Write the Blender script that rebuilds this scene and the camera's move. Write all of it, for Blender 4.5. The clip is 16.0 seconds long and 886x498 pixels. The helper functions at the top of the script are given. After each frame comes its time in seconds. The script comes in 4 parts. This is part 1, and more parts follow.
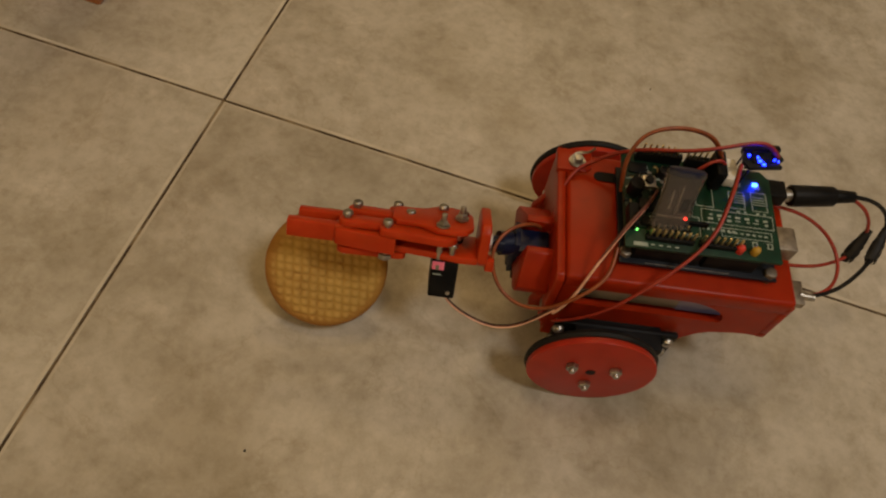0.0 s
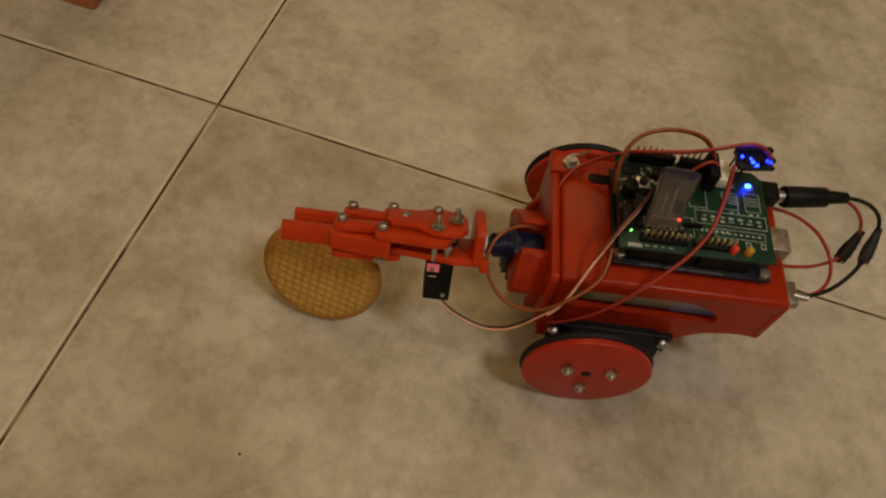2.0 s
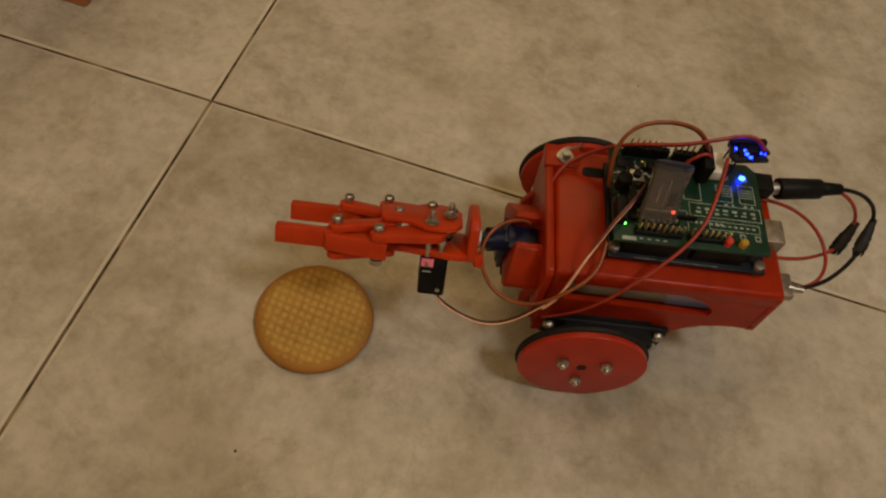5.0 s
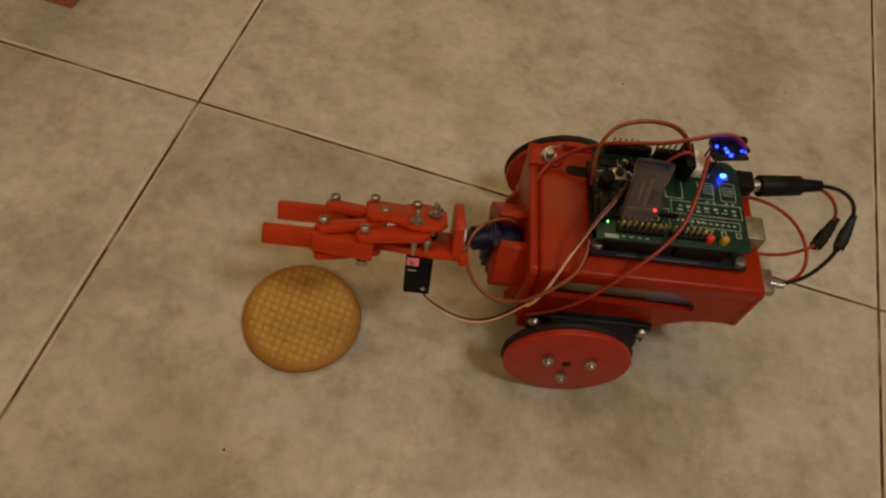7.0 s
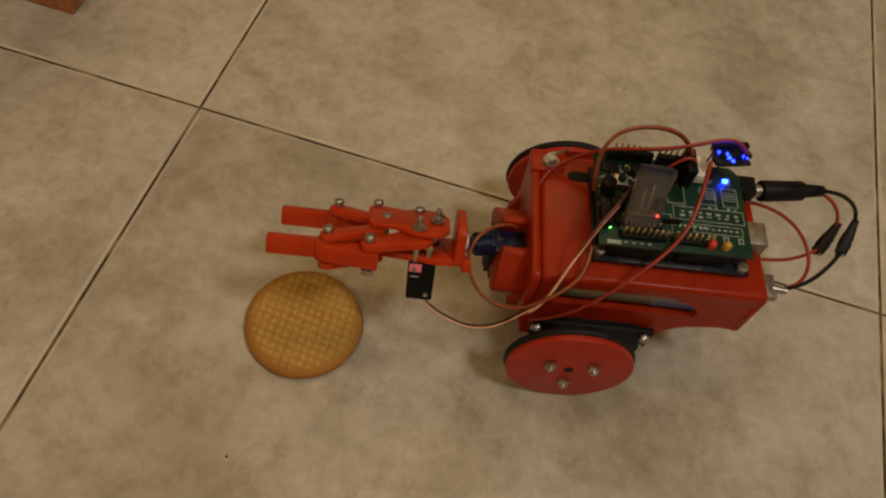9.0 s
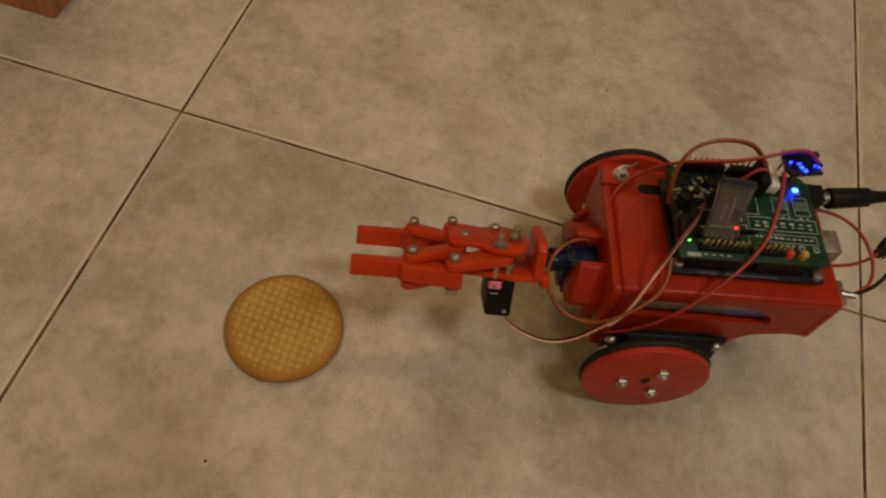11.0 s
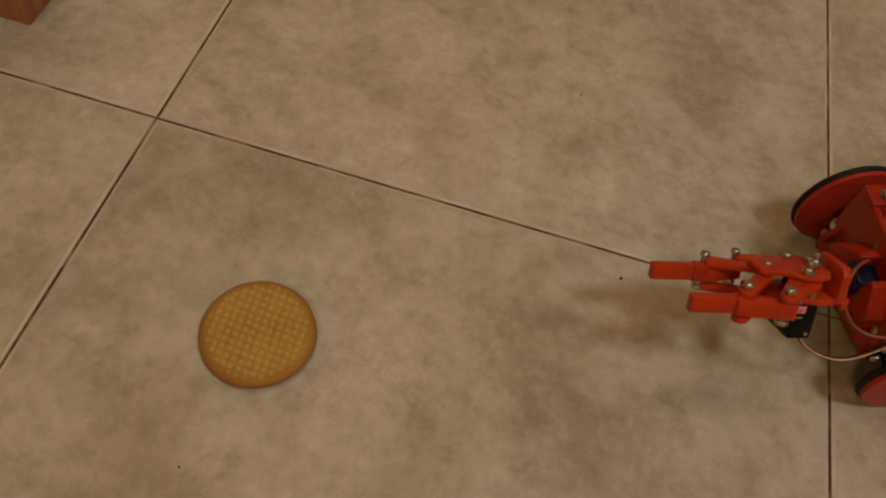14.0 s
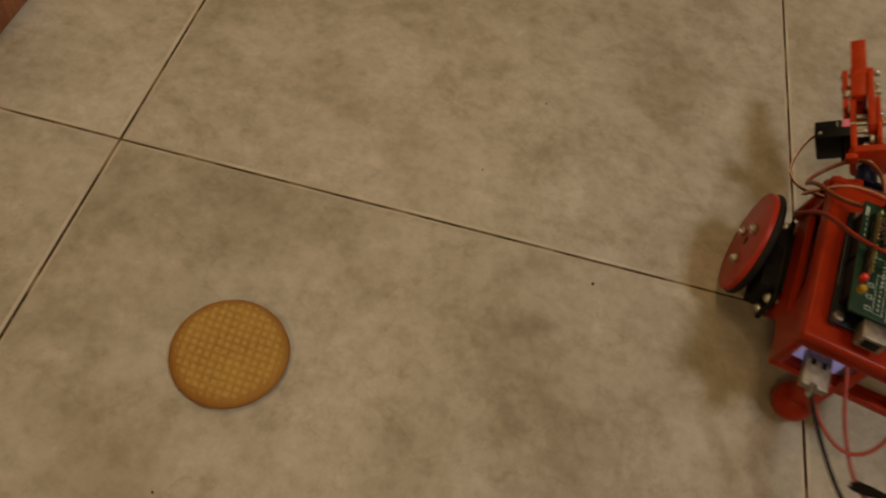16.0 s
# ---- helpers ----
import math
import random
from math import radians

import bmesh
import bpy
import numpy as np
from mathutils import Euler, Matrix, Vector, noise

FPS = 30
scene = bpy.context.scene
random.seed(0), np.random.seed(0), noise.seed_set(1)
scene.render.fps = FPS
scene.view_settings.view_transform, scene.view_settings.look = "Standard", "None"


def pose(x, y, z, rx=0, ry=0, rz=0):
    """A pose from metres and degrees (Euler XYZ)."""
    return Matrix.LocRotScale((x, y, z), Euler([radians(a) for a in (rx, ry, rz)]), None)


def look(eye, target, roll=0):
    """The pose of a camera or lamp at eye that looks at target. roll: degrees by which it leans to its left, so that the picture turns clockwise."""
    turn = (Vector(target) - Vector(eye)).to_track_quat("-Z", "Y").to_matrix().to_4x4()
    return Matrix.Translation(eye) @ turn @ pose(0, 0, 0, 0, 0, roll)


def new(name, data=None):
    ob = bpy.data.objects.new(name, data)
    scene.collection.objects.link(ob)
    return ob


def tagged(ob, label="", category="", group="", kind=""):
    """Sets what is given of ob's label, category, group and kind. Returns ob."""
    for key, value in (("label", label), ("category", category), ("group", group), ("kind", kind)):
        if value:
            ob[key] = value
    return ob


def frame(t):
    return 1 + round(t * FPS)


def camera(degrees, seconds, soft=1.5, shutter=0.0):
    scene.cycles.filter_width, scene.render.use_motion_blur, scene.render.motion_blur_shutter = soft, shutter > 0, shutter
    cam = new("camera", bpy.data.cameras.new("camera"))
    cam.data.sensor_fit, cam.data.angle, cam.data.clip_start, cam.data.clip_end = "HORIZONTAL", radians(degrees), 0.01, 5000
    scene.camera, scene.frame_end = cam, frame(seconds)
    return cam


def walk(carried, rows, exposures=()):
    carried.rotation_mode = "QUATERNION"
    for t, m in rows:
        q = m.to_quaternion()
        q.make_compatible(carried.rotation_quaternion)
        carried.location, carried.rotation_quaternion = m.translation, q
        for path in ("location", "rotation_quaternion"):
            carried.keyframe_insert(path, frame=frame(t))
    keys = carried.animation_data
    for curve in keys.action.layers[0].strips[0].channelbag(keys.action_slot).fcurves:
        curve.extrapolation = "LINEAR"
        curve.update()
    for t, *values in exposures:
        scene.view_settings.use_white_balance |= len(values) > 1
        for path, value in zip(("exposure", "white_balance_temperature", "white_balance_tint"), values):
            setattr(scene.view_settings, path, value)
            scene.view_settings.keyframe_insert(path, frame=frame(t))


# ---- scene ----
cam = camera(60.3, 16.0, soft=2.2, shutter=0.5)
PATH = [
    (0, (0.1759, -0.2570, 0.3457), (0.1494, -0.0511, 0.0038), 12.12),
    (0.5, (0.1772, -0.2569, 0.3460), (0.1507, -0.0509, 0.0042), 12.09),
    (1, (0.1765, -0.2575, 0.3468), (0.1509, -0.0500, 0.0058), 12.24),
    (1.5, (0.1757, -0.2578, 0.3451), (0.1504, -0.0496, 0.0045), 12.26),
    (2, (0.1767, -0.2591, 0.3448), (0.1515, -0.0492, 0.0052), 12.30),
    (2.5, (0.1781, -0.2573, 0.3447), (0.1526, -0.0490, 0.0041), 12.11),
    (3, (0.1775, -0.2570, 0.3467), (0.1530, -0.0495, 0.0056), 12.20),
    (3.5, (0.1778, -0.2566, 0.3475), (0.1533, -0.0492, 0.0064), 12.13),
    (6, (0.1796, -0.2599, 0.3423), (0.1566, -0.0508, 0.0021), 12.25),
    (6.5, (0.1831, -0.2585, 0.3478), (0.1609, -0.0516, 0.0062), 12.31),
    (7, (0.1817, -0.2585, 0.3480), (0.1619, -0.0506, 0.0068), 12.60),
    (7.5, (0.1804, -0.2577, 0.3477), (0.1606, -0.0499, 0.0064), 12.55),
    (8, (0.1798, -0.2578, 0.3459), (0.1597, -0.0486, 0.0056), 12.48),
    (10.5, (0.1843, -0.2560, 0.3533), (0.1647, -0.0469, 0.0129), 12.42),
    (11, (0.1879, -0.2546, 0.3503), (0.1693, -0.0447, 0.0103), 12.51),
    (11.5, (0.1845, -0.2540, 0.3527), (0.1730, -0.0433, 0.0110), 14.24),
    (12, (0.1891, -0.2520, 0.3526), (0.1776, -0.0425, 0.0124), 14.20),
    (12.5, (0.1887, -0.2510, 0.3530), (0.1791, -0.0427, 0.0121), 14.47),
    (13, (0.1908, -0.2481, 0.3553), (0.1800, -0.0419, 0.0135), 14.15),
    (13.5, (0.1942, -0.2468, 0.3573), (0.1816, -0.0416, 0.0154), 13.83),
    (14, (0.1962, -0.2497, 0.3580), (0.1823, -0.0413, 0.0177), 13.27),
    (14.5, (0.1971, -0.2502, 0.3580), (0.1849, -0.0401, 0.0184), 13.17),
    (15, (0.2028, -0.2514, 0.3578), (0.1905, -0.0384, 0.0220), 12.43),
    (15.5, (0.1976, -0.2534, 0.3552), (0.1924, -0.0339, 0.0207), 13.47),
    (16, (0.1980, -0.2506, 0.3566), (0.1952, -0.0326, 0.0221), 13.84),
]
walk(cam, [(t, look(eye, target, roll)) for t, eye, target, roll in PATH],
     exposures=((0, 0.0), (11, 0.0), (12.5, -0.12), (16, -0.14)))


# ---- light ----
world = bpy.data.worlds.new("world")
scene.world = world
world.use_nodes = True
world.node_tree.nodes["Background"].inputs[0].default_value = (0.010, 0.008, 0.006, 1)


def overhead_lamp(x, y, power, size, colour):
    data = bpy.data.lights.new("overhead_light", "AREA")
    data.shape, data.size, data.energy, data.color = "DISK", size, power, colour
    ob = new("overhead_light", data)
    ob.matrix_world = look((x, y, 2.44), (x, y, 0))
    return ob


overhead_lamp(1.24, -0.44, 21, 0.50, (1.0, 0.925, 0.855))
overhead_lamp(-0.25, 0.30, 6.8, 0.45, (1.0, 0.68, 0.31))
# Unseen fills, added to brighten near faces and put gloss on the top plate.
overhead_lamp(-0.70, -2.0, 19, 0.4, (1.0, 0.68, 0.31))
overhead_lamp(-0.10, 1.75, 8, 0.4, (1.0, 0.68, 0.31))


# ---- materials ----
def material(name, colour, rough=0.5, metal=0.0, spec=0.5):
    m = bpy.data.materials.new(name)
    m.use_nodes = True
    b = m.node_tree.nodes["Principled BSDF"]
    b.inputs["Base Color"].default_value = (*colour, 1)
    b.inputs["Roughness"].default_value = rough
    b.inputs["Metallic"].default_value = metal
    b.inputs["Specular IOR Level"].default_value = spec
    return m, m.node_tree, b


def mixed(name, dark, light, scale, rough=(0.4, 0.6), bump=0.0, bump_scale=200.0, metal=0.0, stretch=(1, 1, 1), low=0.35, high=0.65, spec=0.5):
    """Two tones blended by noise in object space, with fine relief."""
    m, tree, b = material(name, dark, rough[0], metal, spec)
    n = tree.nodes
    coord, mapping = n.new("ShaderNodeTexCoord"), n.new("ShaderNodeMapping")
    mapping.inputs["Scale"].default_value = stretch
    tree.links.new(coord.outputs["Object"], mapping.inputs["Vector"])
    tex = n.new("ShaderNodeTexNoise")
    tex.inputs["Scale"].default_value, tex.inputs["Detail"].default_value = scale, 6
    tree.links.new(mapping.outputs[0], tex.inputs["Vector"])
    ramp = n.new("ShaderNodeValToRGB")
    ramp.color_ramp.elements[0].position, ramp.color_ramp.elements[1].position = low, high
    ramp.color_ramp.elements[0].color, ramp.color_ramp.elements[1].color = (*dark, 1), (*light, 1)
    tree.links.new(tex.outputs["Fac"], ramp.inputs[0])
    tree.links.new(ramp.outputs[0], b.inputs["Base Color"])
    span = n.new("ShaderNodeMapRange")
    span.inputs["To Min"].default_value, span.inputs["To Max"].default_value = rough
    tree.links.new(tex.outputs["Fac"], span.inputs["Value"])
    tree.links.new(span.outputs[0], b.inputs["Roughness"])
    if bump:
        fine, relief = n.new("ShaderNodeTexNoise"), n.new("ShaderNodeBump")
        fine.inputs["Scale"].default_value, fine.inputs["Detail"].default_value = bump_scale, 3
        relief.inputs["Strength"].default_value, relief.inputs["Distance"].default_value = bump, 0.0005
        tree.links.new(mapping.outputs[0], fine.inputs["Vector"])
        tree.links.new(fine.outputs["Fac"], relief.inputs["Height"])
        tree.links.new(relief.outputs[0], b.inputs["Normal"])
    return m


def printed(name, dark, light):
    """Printed plastic: fine layer lines across z, slight blotches."""
    m = mixed(name, dark, light, 90, (0.30, 0.44), spec=0.15)
    b = m.node_tree.nodes["Principled BSDF"]
    b.inputs["Subsurface Weight"].default_value, b.inputs["Subsurface Scale"].default_value = 0.35, 0.004
    b.inputs["Subsurface Radius"].default_value = (1.0, 0.25, 0.1)
    b.inputs["Coat Weight"].default_value, b.inputs["Coat Roughness"].default_value = 0.07, 0.28
    tree = m.node_tree
    n = tree.nodes
    wave, coord, relief = n.new("ShaderNodeTexWave"), n.new("ShaderNodeTexCoord"), n.new("ShaderNodeBump")
    wave.bands_direction = "Z"
    wave.inputs["Scale"].default_value, wave.inputs["Distortion"].default_value = 900, 0.4
    relief.inputs["Strength"].default_value, relief.inputs["Distance"].default_value = 0.12, 0.0001
    tree.links.new(coord.outputs["Object"], wave.inputs["Vector"])
    tree.links.new(wave.outputs["Fac"], relief.inputs["Height"])
    tree.links.new(relief.outputs[0], n["Principled BSDF"].inputs["Normal"])
    return m


def glow(name, colour, strength, base=(0.1, 0.1, 0.1)):
    m, tree, b = material(name, base, 0.3)
    b.inputs["Emission Color"].default_value = (*colour, 1)
    b.inputs["Emission Strength"].default_value = strength
    return m


def tile_material():
    m, tree, b = material("glazed_tile", (0.4, 0.35, 0.27), 0.4)
    n, link = tree.nodes, tree.links.new
    geo, info = n.new("ShaderNodeNewGeometry"), n.new("ShaderNodeObjectInfo")
    shift, scaled = n.new("ShaderNodeVectorMath"), n.new("ShaderNodeVectorMath")
    scaled.operation, scaled.inputs[1].default_value = "MULTIPLY", (9, 5, 7)
    link(info.outputs["Random"], scaled.inputs[0])
    link(geo.outputs["Position"], shift.inputs[0])
    link(scaled.outputs[0], shift.inputs[1])

    def cloud(scale, detail, rough, warp=0.0):
        t = n.new("ShaderNodeTexNoise")
        t.inputs["Scale"].default_value, t.inputs["Detail"].default_value = scale, detail
        t.inputs["Roughness"].default_value, t.inputs["Distortion"].default_value = rough, warp
        link(shift.outputs[0], t.inputs["Vector"])
        return t.outputs["Fac"]

    def ramp(fac, stops):
        r = n.new("ShaderNodeValToRGB")
        e = r.color_ramp.elements
        e[0].position, e[0].color = stops[0][0], (*stops[0][1], 1)
        e[1].position, e[1].color = stops[-1][0], (*stops[-1][1], 1)
        for p, c in stops[1:-1]:
            e.new(p).color = (*c, 1)
        link(fac, r.inputs[0])
        return r.outputs[0]

    def blend(kind, fac, a, c):
        x = n.new("ShaderNodeMix")
        x.data_type, x.blend_type = "RGBA", kind
        x.inputs["Factor"].default_value = fac
        link(a, x.inputs[6])
        link(c, x.inputs[7])
        return x.outputs[2]

    base = ramp(cloud(13, 12, 0.69, 0.3), [(0.35, (0.335, 0.296, 0.226)), (0.46, (0.405, 0.366, 0.292)), (0.57, (0.478, 0.438, 0.366))])
    flecks = ramp(cloud(30, 10, 0.74, 0.25), [(0.37, (0.88, 0.86, 0.82)), (0.45, (1, 1, 1)), (0.56, (1, 1, 1)), (0.63, (1.12, 1.12, 1.13))])
    grain = ramp(cloud(95, 8, 0.72, 0.0), [(0.32, (0.74, 0.72, 0.67)), (0.55, (1.0, 1.0, 1.0)), (0.72, (1.1, 1.1, 1.1))])
    veins = ramp(cloud(9, 7, 0.62, 0.2), [(0.488, (1, 1, 1)), (0.5, (0.86, 0.83, 0.78)), (0.508, (1, 1, 1))])
    colour = blend("MULTIPLY", 0.8, blend("MULTIPLY", 0.6, blend("MULTIPLY", 0.8, base, grain), veins), flecks)
    # brown worn patches, ragged by noise
    ragged = n.new("ShaderNodeTexNoise")
    ragged.inputs["Scale"].default_value, ragged.inputs["Detail"].default_value = 24, 8
    link(geo.outputs["Position"], ragged.inputs["Vector"])
    for x, y, r, dark in ((-0.082, -0.042, 0.050, 0.15), (-0.012, -0.088, 0.035, 0.2), (0.078, -0.180, 0.045, 0.4), (0.238, -0.057, 0.040, 0.38), (0.327, 0.156, 0.035, 0.45), (0.157, 0.052, 0.028, 0.35), (0.27, -0.10, 0.045, 0.3), (0.10, 0.075, 0.03, 0.3), (0.485, 0.10, 0.060, 0.34), (0.470, -0.11, 0.050, 0.30)):
        away, reach, shade, warp = n.new("ShaderNodeVectorMath"), n.new("ShaderNodeMapRange"), n.new("ShaderNodeMix"), n.new("ShaderNodeMath")
        away.operation, away.inputs[1].default_value = "DISTANCE", (x, y, 0)
        link(geo.outputs["Position"], away.inputs[0])
        warp.operation, warp.inputs[1].default_value = "MULTIPLY_ADD", r * 3.2
        link(ragged.outputs["Fac"], warp.inputs[0])
        link(away.outputs["Value"], warp.inputs[2])
        reach.inputs["From Min"].default_value, reach.inputs["From Max"].default_value = r * 1.7, r * 2.9
        reach.inputs["To Min"].default_value, reach.inputs["To Max"].default_value = dark, 0
        link(warp.outputs[0], reach.inputs["Value"])
        shade.data_type, shade.blend_type = "RGBA", "MULTIPLY"
        link(reach.outputs[0], shade.inputs["Factor"])
        link(colour, shade.inputs[6])
        shade.inputs[7].default_value = (0.46, 0.39, 0.23, 1)
        colour = shade.outputs[2]
    link(colour, b.inputs["Base Color"])
    gloss = n.new("ShaderNodeMapRange")
    gloss.inputs["To Min"].default_value, gloss.inputs["To Max"].default_value = 0.34, 0.55
    link(cloud(30, 4, 0.6), gloss.inputs["Value"])
    link(gloss.outputs[0], b.inputs["Roughness"])
    relief = n.new("ShaderNodeBump")
    relief.inputs["Strength"].default_value, relief.inputs["Distance"].default_value = 0.25, 0.0006
    link(cloud(55, 5, 0.6), relief.inputs["Height"])
    link(relief.outputs[0], b.inputs["Normal"])
    return m


RED = printed("red_printed_plastic", (0.240, 0.0155, 0.0014), (0.310, 0.0210, 0.0020))
# Gripper's copy of the body red, brightened in colour for the light on it.
ARM_LIT_RED = printed("arm_red_plastic_in_light", (0.37, 0.0310, 0.0045), (0.46, 0.0410, 0.0062))
WHEEL_RED = printed("wheel_red_plastic", (0.32, 0.025, 0.011), (0.39, 0.031, 0.014))
BLACK = mixed("black_plastic", (0.004, 0.004, 0.0045), (0.010, 0.0095, 0.009), 120, (0.35, 0.55), 0.1, spec=0.12)
RUBBER = mixed("black_rubber", (0.005, 0.0047, 0.0043), (0.012, 0.011, 0.010), 150, (0.5, 0.7), 0.2, spec=0.2)
STEEL = mixed("zinc_steel", (0.34, 0.32, 0.28), (0.52, 0.50, 0.45), 400, (0.28, 0.48), 0.1, 900, metal=1.0)
BRASS = mixed("gold_pin", (0.55, 0.42, 0.18), (0.7, 0.56, 0.28), 400, (0.25, 0.4), metal=1.0)
PCB = mixed("green_circuit_board", (0.0025, 0.021, 0.010), (0.005, 0.038, 0.018), 160, (0.35, 0.5), 0.1, 700, spec=0.3)
PCB_DARK = mixed("dark_green_board", (0.002, 0.010, 0.006), (0.004, 0.020, 0.011), 160, (0.35, 0.5), 0.1, 700, spec=0.25)
PCB_BLUE = mixed("dark_blue_board", (0.002, 0.004, 0.009), (0.004, 0.007, 0.014), 160, (0.35, 0.5), spec=0.3)
SILK = mixed("white_print", (0.22, 0.27, 0.22), (0.36, 0.41, 0.36), 300, (0.5, 0.7))
SERVO_BLUE = mixed("blue_servo_plastic", (0.002, 0.004, 0.020), (0.004, 0.008, 0.036), 200, (0.3, 0.45), spec=0.3)
WHITE = mixed("white_nylon", (0.62, 0.60, 0.55), (0.75, 0.73, 0.68), 200, (0.4, 0.6))
RADIO_GREY = mixed("grey_brown_board", (0.030, 0.022, 0.018), (0.075, 0.058, 0.048), 150, (0.4, 0.6))
DULL = mixed("dull_tin", (0.22, 0.19, 0.15), (0.36, 0.31, 0.25), 300, (0.4, 0.6), 0.2, 700, metal=0.9)
GREY = mixed("grey_battery_case", (0.28, 0.26, 0.25), (0.36, 0.34, 0.32), 60, (0.35, 0.5))
TAPE = mixed("black_tape", (0.005, 0.005, 0.005), (0.014, 0.013, 0.012), 220, (0.35, 0.6), 0.5, 350, spec=0.2)
PINK = mixed("pink_label", (0.75, 0.16, 0.26), (0.85, 0.22, 0.32), 200, (0.5, 0.6))
WIRE_ORANGE = mixed("orange_wire", (0.19, 0.046, 0.012), (0.27, 0.068, 0.018), 200, (0.35, 0.5))
WIRE_RED = mixed("red_wire", (0.24, 0.018, 0.008), (0.32, 0.028, 0.012), 200, (0.35, 0.5))
WIRE_BROWN = mixed("brown_wire", (0.075, 0.022, 0.012), (0.12, 0.036, 0.018), 200, (0.35, 0.5))
WIRE_PINK = mixed("pale_pink_wire", (0.62, 0.34, 0.22), (0.78, 0.46, 0.33), 200, (0.4, 0.5))
WIRE_BLACK = mixed("black_wire", (0.006, 0.006, 0.006), (0.014, 0.013, 0.013), 200, (0.4, 0.55), spec=0.15)
GROUT = mixed("dark_grout", (0.047, 0.026, 0.010), (0.30, 0.225, 0.125), 34, (0.8, 0.95), 0.6, 500, low=0.47, high=0.66)
TILE = tile_material()
EDGE = mixed("pale_worn_tile_edge", (0.38, 0.335, 0.255), (0.56, 0.505, 0.405), 20, (0.35, 0.5))
WALL = mixed("cream_wall_paint", (0.66, 0.60, 0.50), (0.72, 0.66, 0.56), 6, (0.7, 0.85), 0.15, 80)
CEILING = mixed("white_ceiling_paint", (0.76, 0.74, 0.70), (0.80, 0.78, 0.74), 6, (0.7, 0.85), 0.1, 80)
WOOD = mixed("orange_stained_wood", (0.30, 0.095, 0.028), (0.50, 0.19, 0.062), 26, (0.35, 0.5), 0.2, 120, stretch=(6, 6, 0.6))
BLUE_GLOW = glow("lit_blue_led", (0.003, 0.010, 1.0), 45, (0.01, 0.01, 0.05))
BLUE_CORE = glow("lit_bright_led", (0.006, 0.022, 1.0), 75, (0.01, 0.01, 0.05))
RED_GLOW = glow("lit_red_led", (1.0, 0.05, 0.03), 3.0, (0.5, 0.03, 0.02))
GREEN_GLOW = glow("lit_green_led", (0.2, 1.0, 0.15), 4.0)
LILAC = glow("lit_battery_end", (0.42, 0.40, 1.0), 0.20, (0.4, 0.4, 0.5))
LILAC_DIM = glow("faint_lilac_glow", (0.36, 0.38, 1.0), 0.016, (0.27, 0.26, 0.27))
LED_RED = mixed("red_led_lens", (0.55, 0.03, 0.02), (0.65, 0.05, 0.03), 200, (0.15, 0.25))
LED_YELLOW = mixed("yellow_led_lens", (0.36, 0.21, 0.015), (0.46, 0.28, 0.03), 200, (0.15, 0.25))
SHRINK, _tree, _b = material("clear_shrink_tube", (0.78, 0.72, 0.66), 0.10)
_b.inputs["Transmission Weight"].default_value = 0.94
_b.inputs["IOR"].default_value = 1.12


def cookie_material():
    m, tree, b = material("baked_biscuit", (0.5, 0.25, 0.07), 0.8)
    n, link = tree.nodes, tree.links.new
    coord, tex, ramp = n.new("ShaderNodeTexCoord"), n.new("ShaderNodeTexNoise"), n.new("ShaderNodeValToRGB")
    tex.inputs["Scale"].default_value, tex.inputs["Detail"].default_value = 55, 8
    link(coord.outputs["Object"], tex.inputs["Vector"])
    e = ramp.color_ramp.elements
    e[0].position, e[0].color = 0.22, (0.30, 0.150, 0.022, 1)
    e[1].position, e[1].color = 0.80, (0.40, 0.240, 0.044, 1)
    link(tex.outputs["Fac"], ramp.inputs[0])
    # browner towards the baked rim
    apart, sep, ring, mix = n.new("ShaderNodeVectorMath"), n.new("ShaderNodeSeparateXYZ"), n.new("ShaderNodeMapRange"), n.new("ShaderNodeMix")
    flat = n.new("ShaderNodeCombineXYZ")
    link(coord.outputs["Object"], sep.inputs[0])
    link(sep.outputs[0], flat.inputs[0])
    link(sep.outputs[1], flat.inputs[1])
    apart.operation = "LENGTH"
    link(flat.outputs[0], apart.inputs[0])
    ring.inputs["From Min"].default_value, ring.inputs["From Max"].default_value = 0.0225, 0.0285
    link(apart.outputs["Value"], ring.inputs["Value"])
    mix.data_type, mix.blend_type = "RGBA", "MULTIPLY"
    mix.inputs[7].default_value = (0.86, 0.66, 0.50, 1)
    link(ring.outputs[0], mix.inputs["Factor"])
    link(ramp.outputs[0], mix.inputs[6])
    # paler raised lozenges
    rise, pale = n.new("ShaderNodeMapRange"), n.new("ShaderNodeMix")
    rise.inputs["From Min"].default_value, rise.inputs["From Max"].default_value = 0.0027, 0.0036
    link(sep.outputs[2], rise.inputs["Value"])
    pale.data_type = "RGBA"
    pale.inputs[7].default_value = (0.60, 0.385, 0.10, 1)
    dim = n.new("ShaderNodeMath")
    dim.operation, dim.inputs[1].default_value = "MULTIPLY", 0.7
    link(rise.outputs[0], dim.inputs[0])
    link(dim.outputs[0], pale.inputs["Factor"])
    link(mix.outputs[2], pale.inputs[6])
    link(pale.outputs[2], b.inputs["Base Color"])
    fine, relief = n.new("ShaderNodeTexNoise"), n.new("ShaderNodeBump")
    fine.inputs["Scale"].default_value, fine.inputs["Detail"].default_value = 900, 4
    relief.inputs["Strength"].default_value, relief.inputs["Distance"].default_value = 0.5, 0.0004
    link(coord.outputs["Object"], fine.inputs["Vector"])
    link(fine.outputs["Fac"], relief.inputs["Height"])
    link(relief.outputs[0], b.inputs["Normal"])
    return m


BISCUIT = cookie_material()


# ---- mesh helpers (millimetres) ----
MM = 0.001


